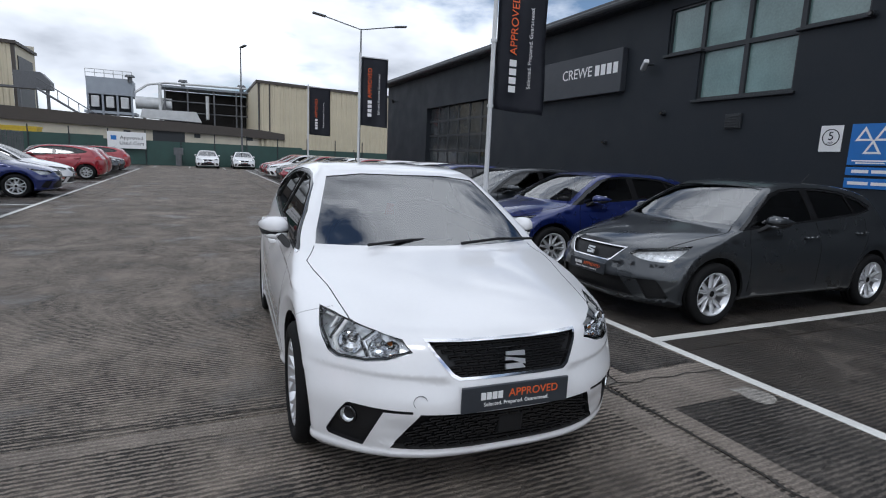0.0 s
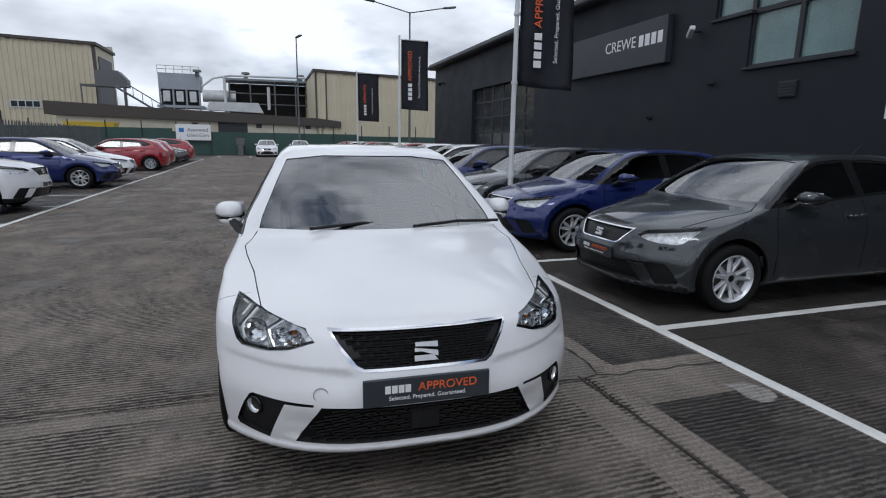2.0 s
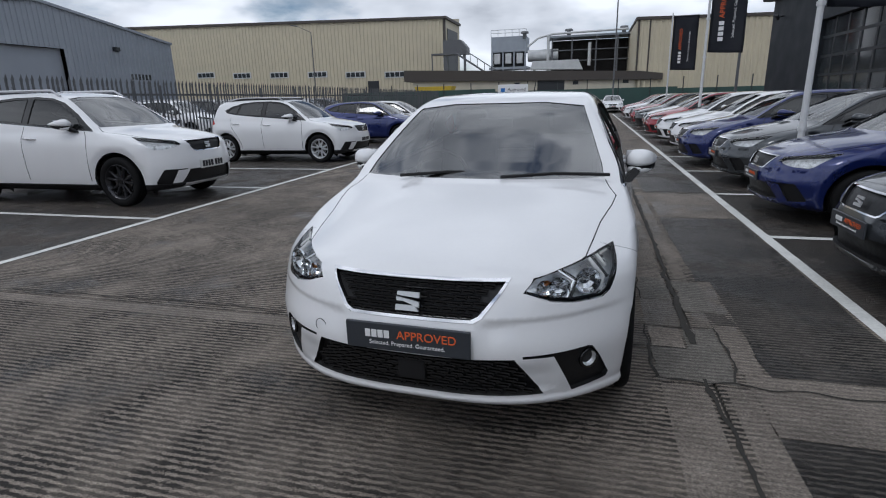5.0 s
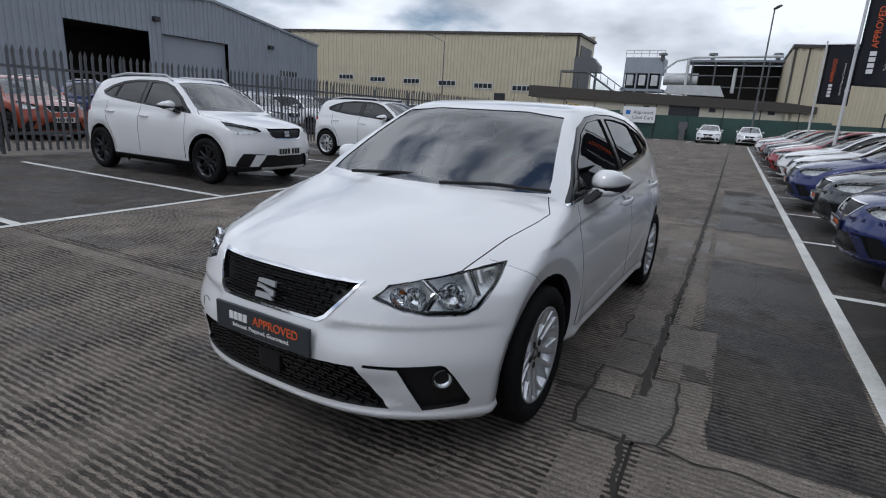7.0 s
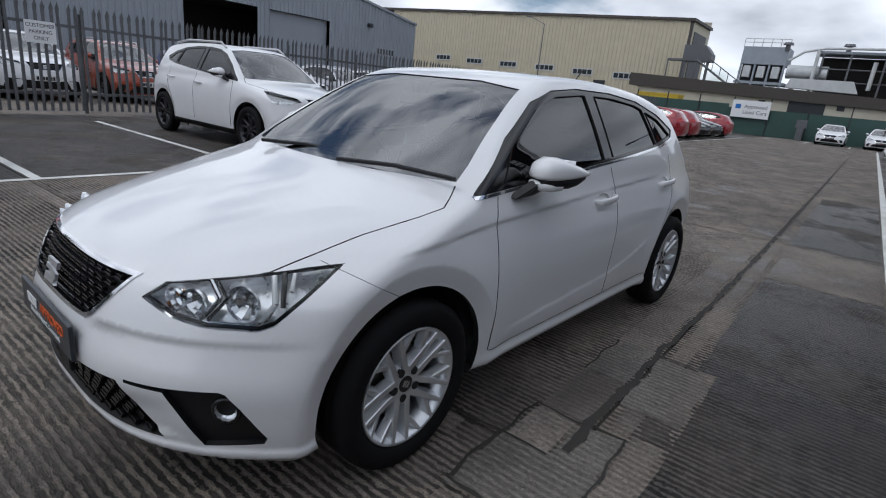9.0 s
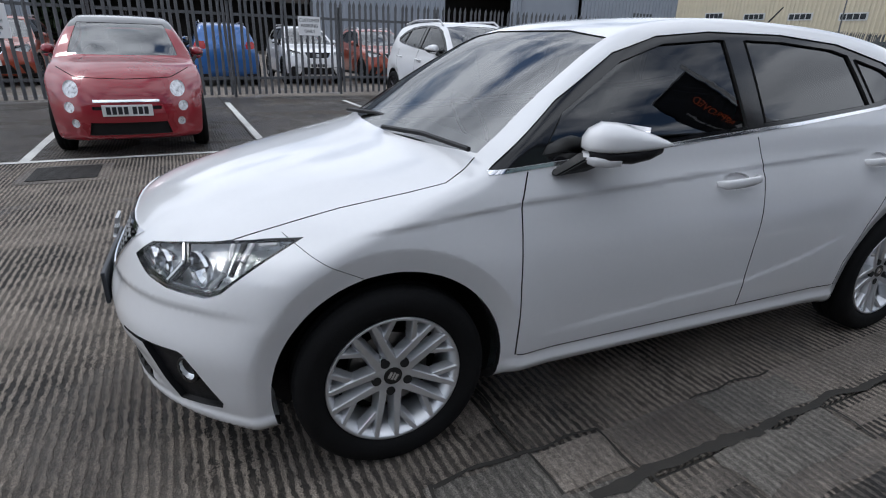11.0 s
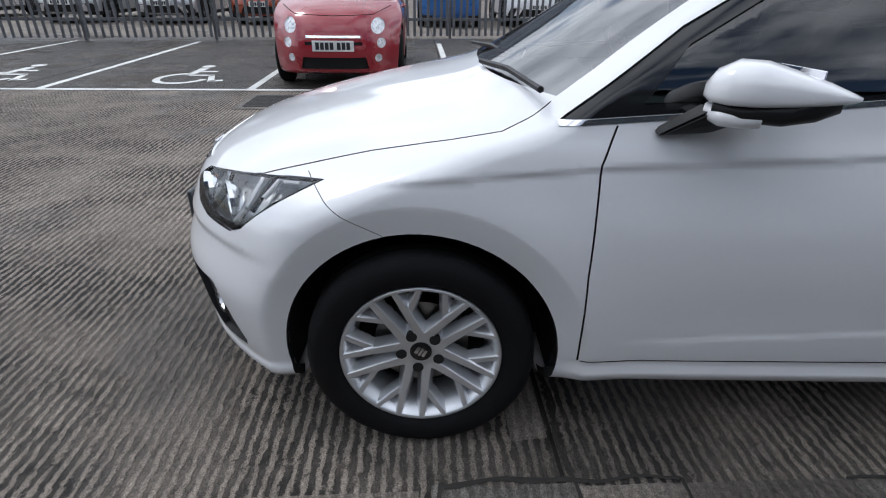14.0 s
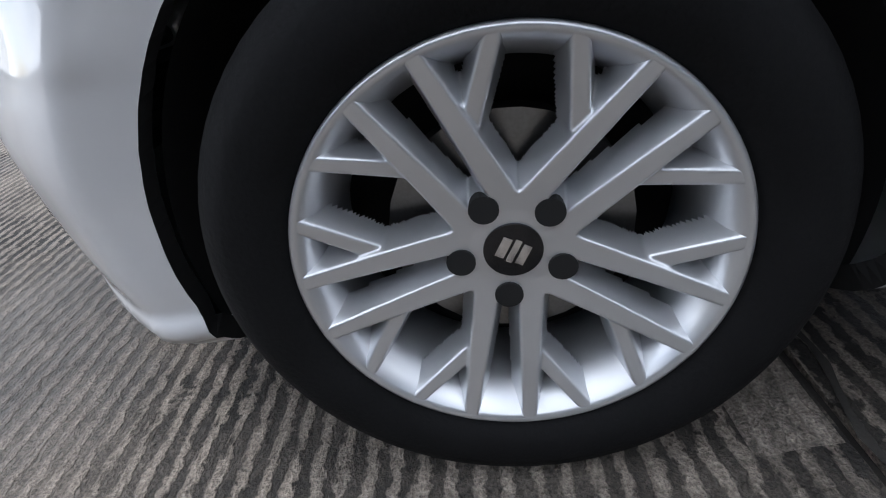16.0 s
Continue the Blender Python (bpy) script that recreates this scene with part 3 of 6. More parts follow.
lettering("5", 0.19, M["ink"], five, on_wall(8.232, 3.63, 2.175))
lettering("mph", 0.05, M["ink"], five, on_wall(8.232, 3.63, 2.075))
mot = thing("test_station_sign", LOT, "blue vehicle test sign with three white triangles", "sign")
for z0, z1 in ((1.72, 2.36), (1.56, 1.69), (1.36, 1.52)):
    part("plate", box(8.23, 2.7, z0, 8.248, 3.33, z1, 0.004), M["blue_ink"], mot)
for cx, cy in ((-0.13, 0.08), (0.13, 0.08), (0, -0.12)):
    bm = bmesh.new()
    for k in range(3):
        a, b = (math.radians(90 + 120 * j) for j in (k, k + 1))
        q = [bm.verts.new((cx + r * math.cos(t), cy + r * math.sin(t), 0.003)) for r, t in ((0.15, a), (0.15, b), (0.085, b), (0.085, a))]
        bm.faces.new(q)
    part("triangle", bm, M["white_ink"], mot, at=on_wall(8.229, 3.0, 2.09))
bars(mot, on_wall(8.229, 3.0, 1.8), [(-0.26, -0.02, 0.26, 0.0), (-0.2, -0.055, 0.2, -0.035)], "white_ink")
bars(mot, on_wall(8.229, 3.0, 1.625), [(-0.24, -0.025, 0.0, 0.025), (0.04, -0.025, 0.24, 0.025)], "white_ink")
bars(mot, on_wall(8.229, 3.0, 1.44), [(-0.27, -0.025, 0.02, 0.025), (0.06, -0.025, 0.27, 0.025)], "white_ink")
vent = thing("wall_vent", LOT, "dark square louvred wall vent", "vent")
part("frame", box(8.2, 5.28, 2.36, 8.25, 5.62, 2.64, 0.006), M["clad_trim"], vent)
for i in range(5):
    part("slat", box(8.185, 5.3, 2.385 + i * 0.05, 8.2, 5.6, 2.41 + i * 0.05), M["clad_trim"], vent)


def wall_fitting(name, v, z, label, category, white=False):
    c = thing(name, LOT, label, category)
    part("arm", tube((8.25, v, z), (8.05, v, z - 0.02), 0.025), M["clad_trim"], c)
    body = box(-0.16, -0.055, -0.05, 0.16, 0.055, 0.05, 0.02)
    part("housing", body, M["pole" if white else "clad_trim"], c, at=pose(8.0, v, z - 0.03, 0, 25, 60))
    part("lens", tube((0.16, 0, 0), (0.168, 0, 0), 0.035), M["gloss_black"], c, at=pose(8.0, v, z - 0.03, 0, 25, 60))


wall_fitting("security_camera", 7.68, 3.85, "white security camera on a dark wall bracket", "camera", True)
wall_fitting("floodlight", 24.8, 4.4, "dark floodlight on the clad wall", "light")
wall_fitting("floodlight", 13.2, 4.75, "dark floodlight above the dealer name board", "light")
for v, z in ((7.2, 2.75), (9.0, 2.14), (3.3, 4.0)):
    n_ = thing("wall_light", LOT, "small round dark bulkhead light on clad wall", "light")
    part("body", tube((8.25, v, z), (8.15, v, z), 0.06, 0.05), M["clad_trim"], n_)
    part("cover", tube((8.15, v, z), (8.12, v, z), 0.045, 0.03), M["gloss_black"], n_)


# ---- flags and lamp posts ----
def flag(u, v, top, drop, wide):
    f = thing("flag", LOT @ Matrix.Translation((u, v, 0)), "tall white flagpole with a dark printed banner", "flag", "lot flags")
    part("pole", tube((0, 0, 0), (0, 0, top + 0.12), 0.045, 0.035), M["pole"], f)
    for z in (0.9, top * 0.5, top * 0.72):
        part("collar", tube((0, 0, z), (0, 0, z + 0.05), 0.055), M["pole"], f)
    part("arm", tube((0, 0, top), (wide + 0.05, 0, top), 0.014), M["pole"], f)
    bm = bmesh.new()
    nx, nz = 10, 24
    g = [[bm.verts.new((0.06 + wide * i / nx, 0.05 * math.sin(2.1 * i / nx * 3 + j * 0.23) * (j / nz) ** 0.7 * (0.3 + i / nx), top - 0.02 - drop * j / nz - 0.05 * (j / nz) * (i / nx))) for i in range(nx + 1)] for j in range(nz + 1)]
    for j in range(nz):
        for i in range(nx):
            bm.faces.new((g[j][i], g[j][i + 1], g[j + 1][i + 1], g[j + 1][i]))
    bmesh.ops.solidify(bm, geom=bm.faces[:], thickness=0.004)
    banner = part("banner", bm, M["flag"], f, smooth=True)
    up = Matrix(((0, -1, 0, 0), (0, 0, -1, 0), (1, 0, 0, 0), (0, 0, 0, 1)))     # reads upwards, faces -v
    for dy in (-0.045,):
        bars(banner, Matrix.Translation((0.38 * wide, dy, top - drop + 0.28)) @ up, [(0.145 * i, -0.07, 0.11 + 0.145 * i, 0.07) for i in range(4)], "white_ink", "letter_block")
        lettering("APPROVED", 0.2, M["orange_ink"], banner, Matrix.Translation((0.38 * wide, dy, top - drop + 1.4)) @ up)
        lettering("Selected. Prepared. Guaranteed.", 0.105, M["white_ink"], banner, Matrix.Translation((0.72 * wide, dy, top - drop + 1.05)) @ up)
    return f


flag(3.43, 6.5, 4.9, 2.45, 1.0)
flag(3.9, 16.5, 4.85, 2.25, 0.95)
flag(4.4, 28.4, 5.1, 2.5, 1.15)


def lamp_post(u, v, top, arms, label):
    p = thing("street_lamp", LOT @ Matrix.Translation((u, v, 0)), label, "lamp post")
    part("pole", tube((0, 0, 0), (0, 0, top), 0.09, 0.05), M["steel"], p)
    for dx, dy, dz in arms:
        part("arm", tube((0, 0, top - 0.05), (dx, dy, top + dz), 0.035), M["steel"], p)
        d = Vector((dx, dy, 0)).normalized()
        ang = math.degrees(math.atan2(d.y, d.x))
        part("head", box(-0.1, -0.13, -0.06, 0.75, 0.13, 0.06, 0.04), M["steel"], p, at=pose(dx, dy, top + dz, 0, -8, ang))


lamp_post(8.8, 33.8, 9.7, [(-2.4, 0, 0.45), (2.4, 0, 0.45)], "tall grey twin-arm lamp post behind the cars")
lamp_post(2.6, 50.2, 10.4, [(0.05, -0.1, 0.05)], "tall slim grey lamp post by the fence")
lamp_post(-33.1, 62.3, 9.9, [(-1.6, -0.5, 0.7)], "single-arm street lamp beyond the fence")

# ---- palisade fence ----
pale_mesh = None


def fence_run(u0, v0, u1, v1):
    global pale_mesh
    length = math.hypot(u1 - u0, v1 - v0)
    n = max(1, round(length / 2.6))
    ang = math.degrees(math.atan2(v1 - v0, u1 - u0))
    if pale_mesh is None:
        bm = bmesh.new()
        sec = [(-0.033, 0.012), (-0.02, -0.006), (0.02, -0.006), (0.033, 0.012), (0.03, 0.015), (0.018, -0.002), (-0.018, -0.002), (-0.03, 0.015)]
        lo = [bm.verts.new((x, y, 0.06)) for x, y in sec]
        hi = [bm.verts.new((x, y, 2.02)) for x, y in sec]
        tip = [bm.verts.new((x * 1.25, y - 0.01, 2.1)) for x, y in sec]
        pt = bm.verts.new((0, -0.02, 2.22))
        for p, q in ((lo, hi), (hi, tip)):
            for i in range(8):
                bm.faces.new((p[i], p[(i + 1) % 8], q[(i + 1) % 8], q[i]))
        for i in range(8):
            bm.faces.new((tip[i], tip[(i + 1) % 8], pt))
        pale_mesh = mesh_of(bm, "pale", M["steel"])
    for k in range(n):
        f = thing("fence_panel", LOT @ pose(u0 + (u1 - u0) * k / n, v0 + (v1 - v0) * k / n, 0, 0, 0, ang), "weathered galvanised steel palisade fence panel with pointed pales", "fence", "palisade fence")
        w = length / n
        part("post", box(-0.028, 0.062, 0, 0.028, 0.12, 2.05), M["steel"], f)
        for z in (0.42, 1.78):
            part("rail", box(0.05, 0.02, z - 0.03, w - 0.05, 0.06, z + 0.03), M["steel"], f)
        for i in range(17):
            part("pale", pale_mesh, None, f, at=pose((i + 0.5) * w / 17, 0, 0, random.uniform(-0.6, 0.6), random.uniform(-1.2, 1.2), 0))


fence_run(-9.2, -17, -10.3, -6.2), fence_run(-10.3, -6.2, -11.75, 4.2), fence_run(-11.75, 4.2, -11.9, 44)


def wall_board(name, u, v, z, w, h, label, lines, size, ang=90.0):
    """A small white sign on the fence, facing +u."""
    b = thing(name, LOT @ pose(u, v, z, 90, 0, ang), label, "sign")
    part("plate", box(-w / 2, -h / 2, -0.006, w / 2, h / 2, 0.0, 0.002), M["white_ink"], b)
    for i, tx in enumerate(lines):
        lettering(tx, size, M["ink"], b, pose(0, h * (0.5 - (i + 0.5) / len(lines)) * 0.85, 0.003))
    return b


wall_board("parking_sign", -11.58, 3.42, 1.6, 0.55, 0.42, "white customer parking notice fixed to the steel fence", ["CUSTOMER", "PARKING", "ONLY"], 0.1, 97)
for u_, v_ in ((-10.77, -2.5), (-10.53, -4.2)):
    dis = wall_board("parking_sign", u_, v_, 1.47, 0.46, 0.6, "white disabled parking notice fixed to the steel fence", ["", "", "Disabled", "Parking", "Only"], 0.085, 97)
    part("symbol", box(-0.1, 0.06, 0.001, 0.1, 0.26, 0.003), M["blue_ink"], dis)


def wheelchair_mark(u, v):
    k = thing("disabled_marking", LOT @ pose(u, v, 0.004, 0, 0, 90) @ Matrix.Diagonal((1.0, 1.25, 1.0, 1.0)), "worn white painted wheelchair symbol on the bay concrete", "marking", "wheelchair marks", "structure")
    bm = bmesh.new()
    pr = None
    for i in range(25):
        a = math.radians(100 + 250 * i / 24)
        q = [bm.verts.new((r * math.cos(a), r * math.sin(a) - 0.1, 0)) for r in (0.27, 0.36)]
        if pr:
            bm.faces.new((pr[0], q[0], q[1], pr[1]))
        pr = q
    for pts in (((-0.06, 0.1), (0.04, 0.1), (0.06, 0.62), (-0.08, 0.62)), ((0.04, 0.33), (0.28, 0.33), (0.28, 0.42), (0.05, 0.42)), ((-0.0, 0.06), (0.34, 0.06), (0.34, 0.15), (0.0, 0.15)), ((0.27, 0.1), (0.42, -0.32), (0.5, -0.28), (0.34, 0.13)), ((0.42, -0.33), (0.6, -0.25), (0.57, -0.17), (0.42, -0.25))):
        bm.faces.new([bm.verts.new((x, y, 0)) for x, y in pts])
    bmesh.ops.create_circle(bm, cap_ends=True, segments=14, radius=0.1, matrix=Matrix.Translation((-0.02, 0.78, 0)))
    part("mark", bm, M["line"], k)


wheelchair_mark(-5.75, -2.4), wheelchair_mark(-5.75, -4.95)
grate = thing("drain_cover", LOT, "rectangular cast iron drain grate in a concrete surround", "drain")
part("frame", box(-4.5, -1.17, 0.0, -3.7, -0.4, 0.006), M["conc_plain"], grate)
for i in range(14):
    part("bar", box(-4.4 + i * 0.043, -1.08, 0.006, -4.375 + i * 0.043, -0.5, 0.014), M["drain"], grate)

# ---- grey clad shed beyond the fence ----
shed = thing("shed", LOT @ pose(-48, 0, 0, 0, 0, 90), "large grey corrugated steel industrial shed with open doors", "building")
# local x runs along +v, local -y faces the lot
SD = pose(-48, 0, 0, 0, 0, 90)


def sheet(name, x0, x1, z0, heights, parent, y=0.0, k="shed", pitch=0.5):
    bm = corrugated(x1 - x0, [(x - x0, z - z0) for x, z in heights], pitch, 0.09)
    return part(name, bm, M[k], parent, at=pose(x0, y, z0))


def roofz(x):
    return float(np.interp(x, [-10, 6, 22.4, 39.0, 55.3], [7.6, 10.6, 8.9, 10.9, 8.5]))


def roofpts(a, b):
    return [(x, roofz(x)) for x in sorted({a, b, *[p for p in (6, 22.4, 39.0) if a < p < b]})]


for a, b, z0 in ((-10, -8.1, 0), (-8.1, 11.9, 5.2), (11.9, 24.7, 0), (24.7, 32.1, 7.0), (32.1, 33.4, 0), (33.4, 41.1, 7.0), (41.1, 55.3, 0)):
    sheet("wall_sheet", a, b, z0, roofpts(a, b), shed)
part("side_wall", box(55.2, 0.05, 0, 55.3, 40, 8.5), M["shed"], shed)
part("side_wall", box(-10, 0.05, 0, -9.9, 40, 7.6), M["shed"], shed)
# added near-black sheet behind the doors, painted as the interior's shade
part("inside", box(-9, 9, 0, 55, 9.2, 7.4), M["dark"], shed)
part("door_leaf", box(33.4, 0.5, 0, 41.1, 0.6, 7.0), M["shed"], shed)
part("door_leaf", box(-8.1, 0.6, 4.1, 11.9, 0.7, 5.2), M["brown"], shed)
# added sheet closing the interior above, same painted shade
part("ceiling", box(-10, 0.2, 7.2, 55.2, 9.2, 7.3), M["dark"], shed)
pts = [(-10, 7.6), (6, 10.6), (22.4, 8.9), (39.0, 10.9), (55.3, 8.5)]
for (xa, za), (xb, zb) in zip(pts, pts[1:]):
    part("roof", prism([(xa, za), (xb, zb), (xb, zb + 0.25), (xa, za + 0.25)], 42, m=Matrix.Translation((0, -0.25, 0))), M["shed"], shed)
for x, z in ((14.5, 7.4), (32.8, 8.0), (47.0, 7.2)):
    part("floodlight", box(x - 0.3, -0.5, z, x + 0.3, -0.05, z + 0.4, 0.05), M["clad_trim"], shed)
part("window", box(48.5, -0.06, 4.4, 51.5, 0.02, 5.0), M["pane_dark"], shed)

# ---- cream factory hall ----
hall = thing("factory_hall", LOT @ pose(-75, 79, 0), "long cream corrugated factory hall with small barred windows", "building")
part("roof", prism([(-5, 14.4), (55.0, 12.75), (55.0, 13.1), (-5, 14.8)], 9.5, m=Matrix.Translation((0, -0.3, 0))), M["brown"], hall)
sheet("wall_sheet", 0, 54.4, 0, [(0, 14.3), (54.4, 12.75)], hall, k="cream", pitch=0.6)
part("corner_flashing", box(54.4, -0.06, 0, 54.75, 0.3, 12.8), M["brown"], hall)
part("end_wall", prism([(0, 0), (9, 0), (9, 13.9), (0, 12.7)], 0.2, m=pose(54.7, 0.3, 0, 0, 0, 90)), M["cream"], hall)
part("loading_door", box(54.72, 1.2, 5.2, 54.8, 7.6, 11.6), M["clad_trim"], hall)
for x, z in ((11.4, 5.9), (18.3, 5.6), (25.2, 5.45), (32, 5.3), (38.5, 5.05), (45, 4.85)):
    w = part("window", box(x, -0.12, z, x + 3.4, -0.02, z + 0.95), M["duct"], hall)
    for i in range(4):
        part("pane", box(x + 0.2 + i * 0.78, -0.15, z + 0.15, x + 0.85 + i * 0.78, -0.11, z + 0.8), M["pane_dark"], w)
part("doorway", box(42.2, -0.1, 2.6, 44.0, 0.0, 4.5), M["clad_trim"], hall)

# ---- plant yard, low wall and second cream hall ----
low = thing("low_factory", LOT @ pose(-20, 62, 0), "low cream rendered factory wall under a dark roof band", "building")
part("wall", box(0, 0, 0, 26, 0.4, 3.6), M["cream_wall"], low)
part("roof_band", prism([(-1, 3.6), (28, 2.95), (28, 3.6), (25.5, 3.9), (-1, 4.9)], 12, m=Matrix.Translation((0, -0.3, 0))), M["brown"], low)
part("doorway", box(14.8, -0.05, 0, 17.8, 0.02, 3.4), M["clad_trim"], low)
for x in (12.2, 18.7, 24.0):
    part("window", box(x, -0.05, 2.7, x + 0.6, 0.02, 3.1), M["clad_trim"], low)
hall2 = thing("factory_hall", LOT @ pose(5.2, 62, 0), "second cream corrugated factory hall with dark corner flashings", "building")
sheet("wall_sheet", 0, 40, 0, [(0, 9.0), (40, 8.0)], hall2, k="cream", pitch=0.6)
part("roof", prism([(-0.2, 9.0), (40, 8.0), (40, 8.3), (-0.2, 9.3)], 14, m=Matrix.Translation((0, -0.2, 0))), M["brown"], hall2)
part("end_wall", box(-0.1, 0.1, 0, 0.0, 14, 9.0), M["cream"], hall2)
for x in (0.0, 1.1):
    part("corner_flashing", box(x, -0.08, 3.4, x + 0.2, -0.03, 9.0), M["brown"], hall2)

tank = thing("plant_housing", LOT @ pose(-12.6, 74, 0), "grey steel plant housing on legs with rooftop handrail", "machinery")
part("body", box(0, 0, 7.4, 4.7, 4, 9.35, 0.03), M["plant_grey"], tank)
for i in range(4):
    part("leg", box(i * 1.5, 0, 4, i * 1.5 + 0.2, 0.3, 7.4), M["plant_grey"], tank)
for i in range(3):
    part("filter", box(0.45 + i * 1.5, -0.1, 5.9, 1.25 + i * 1.5, 0.5, 7.2, 0.05), M["duct"], tank)
part("base", box(-0.3, 0, 5.2, 5.0, 4, 5.5), M["plant_grey"], tank)
part("back_panel", box(0.1, 1.0, 5.5, 4.6, 1.1, 7.4), M["clad_trim"], tank)
for z in (9.8, 10.2):
    part("handrail", tube((0, 0, z), (4.7, 0, z), 0.04), M["duct"], tank)
for i in range(6):
    part("rail_post", tube((i * 0.94, 0, 9.3), (i * 0.94, 0, 10.2), 0.04), M["duct"], tank)
vessel = thing("tank", LOT @ pose(-7.6, 74, 0), "horizontal pale steel tank in the plant yard", "tank")
part("shell", tube((0, 0, 6.75), (3.9, 0, 6.75), 0.75, seg=24), M["duct"], vessel)
for x in (0.7, 3.0):
    part("saddle", box(x, -0.5, 4.0, x + 0.3, 0.5, 6.1), M["steel"], vessel)
shelter = thing("plant_shelter", LOT @ pose(-4.6, 73, 0), "open dark plant shelter roof with rooftop vents", "building")
# near-black back sheet: shade under the shelter roof, put into its colour
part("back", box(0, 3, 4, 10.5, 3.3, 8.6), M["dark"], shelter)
part("roof", box(-0.5, 0, 8.75, 10.8, 4, 9.0), M["plant_grey"], shelter)
for x in (0.1, 2.6, 5.6, 8.2, 10.2):
    part("post", box(x, 0, 4, x + 0.18, 0.2, 8.75), M["steel"], shelter)
for z in (5.9, 7.2):
    part("pipe", tube((0, 0.4, z), (10.3, 0.4, z), 0.08), M["steel"], shelter)
for x in (-3.5, 2.2, 9.0):
    v_ = part("vent", tube((x, 1, 9.0), (x, 1, 9.6), 0.25), M["steel"], shelter)
    part("cowl", tube((x, 1, 9.6), (x, 1, 9.85), 0.55, 0.45), M["steel"], v_)
duct = thing("duct", LOT @ pose(-4.6, 72.6, 0), "bent pale extraction duct above the plant yard", "duct")
part("run", path_tube([(-2.9, 0, 7.8), (-1.6, 0, 8.8), (0.3, 0, 9.2), (9.5, 0, 9.35)], 0.13, 10), M["duct"], duct)
part("drop", tube((-0.3, 0, 4.6), (-0.3, 0, 9.1), 0.18), M["duct"], duct)
part("drop", tube((4.9, 0, 5.2), (4.9, 0, 8.0), 0.2), M["duct"], duct)
cover = thing("plant_cover", LOT @ pose(-7.0, 71, 0), "pale sheeted plant cover on the low roof", "machinery")
part("sheet", prism([(0, 4.9), (6.6, 4.7), (6.0, 5.9), (0.3, 5.9)], 1.5), M["duct"], cover)
stairs = thing("steel_stairs", LOT @ pose(-16.5, 70, 0), "outside steel staircase with handrails", "stairs")
part("stringer", tube((0, 0, 7.2), (5.6, 0, 3.6), 0.12), M["steel"], stairs)
part("handrail", tube((0, 0, 8.3), (5.6, 0, 4.7), 0.06), M["steel"], stairs)
part("landing", box(-3.4, 0, 7.1, 0.1, 1.5, 7.3), M["steel"], stairs)
for i in range(7):
    part("baluster", tube((i * 0.93, 0, 7.2 - i * 0.6), (i * 0.93, 0, 8.3 - i * 0.6), 0.04), M["steel"], stairs)
for x in (-3.3, -1.6, 0):
    part("leg", tube((x, 0, 0), (x, 0, 7.1), 0.08), M["steel"], stairs)
hood = thing("extract_hood", LOT @ pose(-18.0, 75, 0), "dark grey angled extractor hood on the factory end", "machinery")
part("leg", box(-1.4, 0.2, 0, -1.1, 0.5, 7.6), M["steel"], hood), part("leg", box(1.3, 0.2, 0, 1.6, 0.5, 7.6), M["steel"], hood)
part("hood", prism([(-1.6, 7.5), (1.8, 7.5), (1.8, 8.4), (0.9, 9.4), (-1.6, 9.4)], 2), M["steel"], hood)

hoarding = thing("hoarding", LOT @ pose(0, 50.6, 0), "dark green sheeted boundary fence with steel posts", "fence", kind="structure")
part("sheet", box(-24, 0, 0, -8.1, 0.05, 2.3), M["hoard"], hoarding)
part("sheet", box(-8.1, 0, 0, 8.0, 0.05, 2.05), M["hoard"], hoarding)
part("sheet", box(8.0, 0, 0, 30, 0.05, 1.9), M["hoard"], hoarding)
for i in range(20):
    part("post", box(-24 + i * 2.7, -0.08, 0, -23.92 + i * 2.7, 0, 2.9), M["clad_trim"], hoarding)
used = thing("lot_sign", LOT @ pose(-6.4, 50.4, 1.98, 90, 0, 0), "white used car lot sign on the boundary fence", "sign")
part("board", box(-1.4, -0.68, 0, 1.4, 0.68, 0.05, 0.01), M["white_ink"], used)
lettering("Approved", 0.42, M["ink"], used, pose(0.35, 0.2, 0.053))
lettering("Used Cars", 0.42, M["ink"], used, pose(0.35, -0.25, 0.053))
part("emblem", box(-1.15, 0.0, 0.05, -0.75, 0.35, 0.054), M["blue_ink"], used)
cab = thing("utility_cabinet", LOT @ pose(-2.55, 49.6, 0), "grey steel utility cabinet on a post", "cabinet")
part("pedestal", box(-0.22, -0.2, 0, 0.22, 0.2, 0.95), M["steel"], cab)
part("body", box(-0.36, -0.22, 0.95, 0.36, 0.22, 1.55, 0.02), M["steel"], cab)
skip = thing("yellow_skip", LOT @ pose(-15.5, 55, 0), "yellow painted steel skip beyond the fence", "skip")
part("body", prism([(-1.6, 0.0), (1.6, 0.0), (2.0, 2.7), (-2.0, 2.7)], 1.8), M["yellow"], skip)
part("rim", box(-2.05, -0.05, 2.65, 2.05, 1.85, 2.8), M["yellow"], skip)


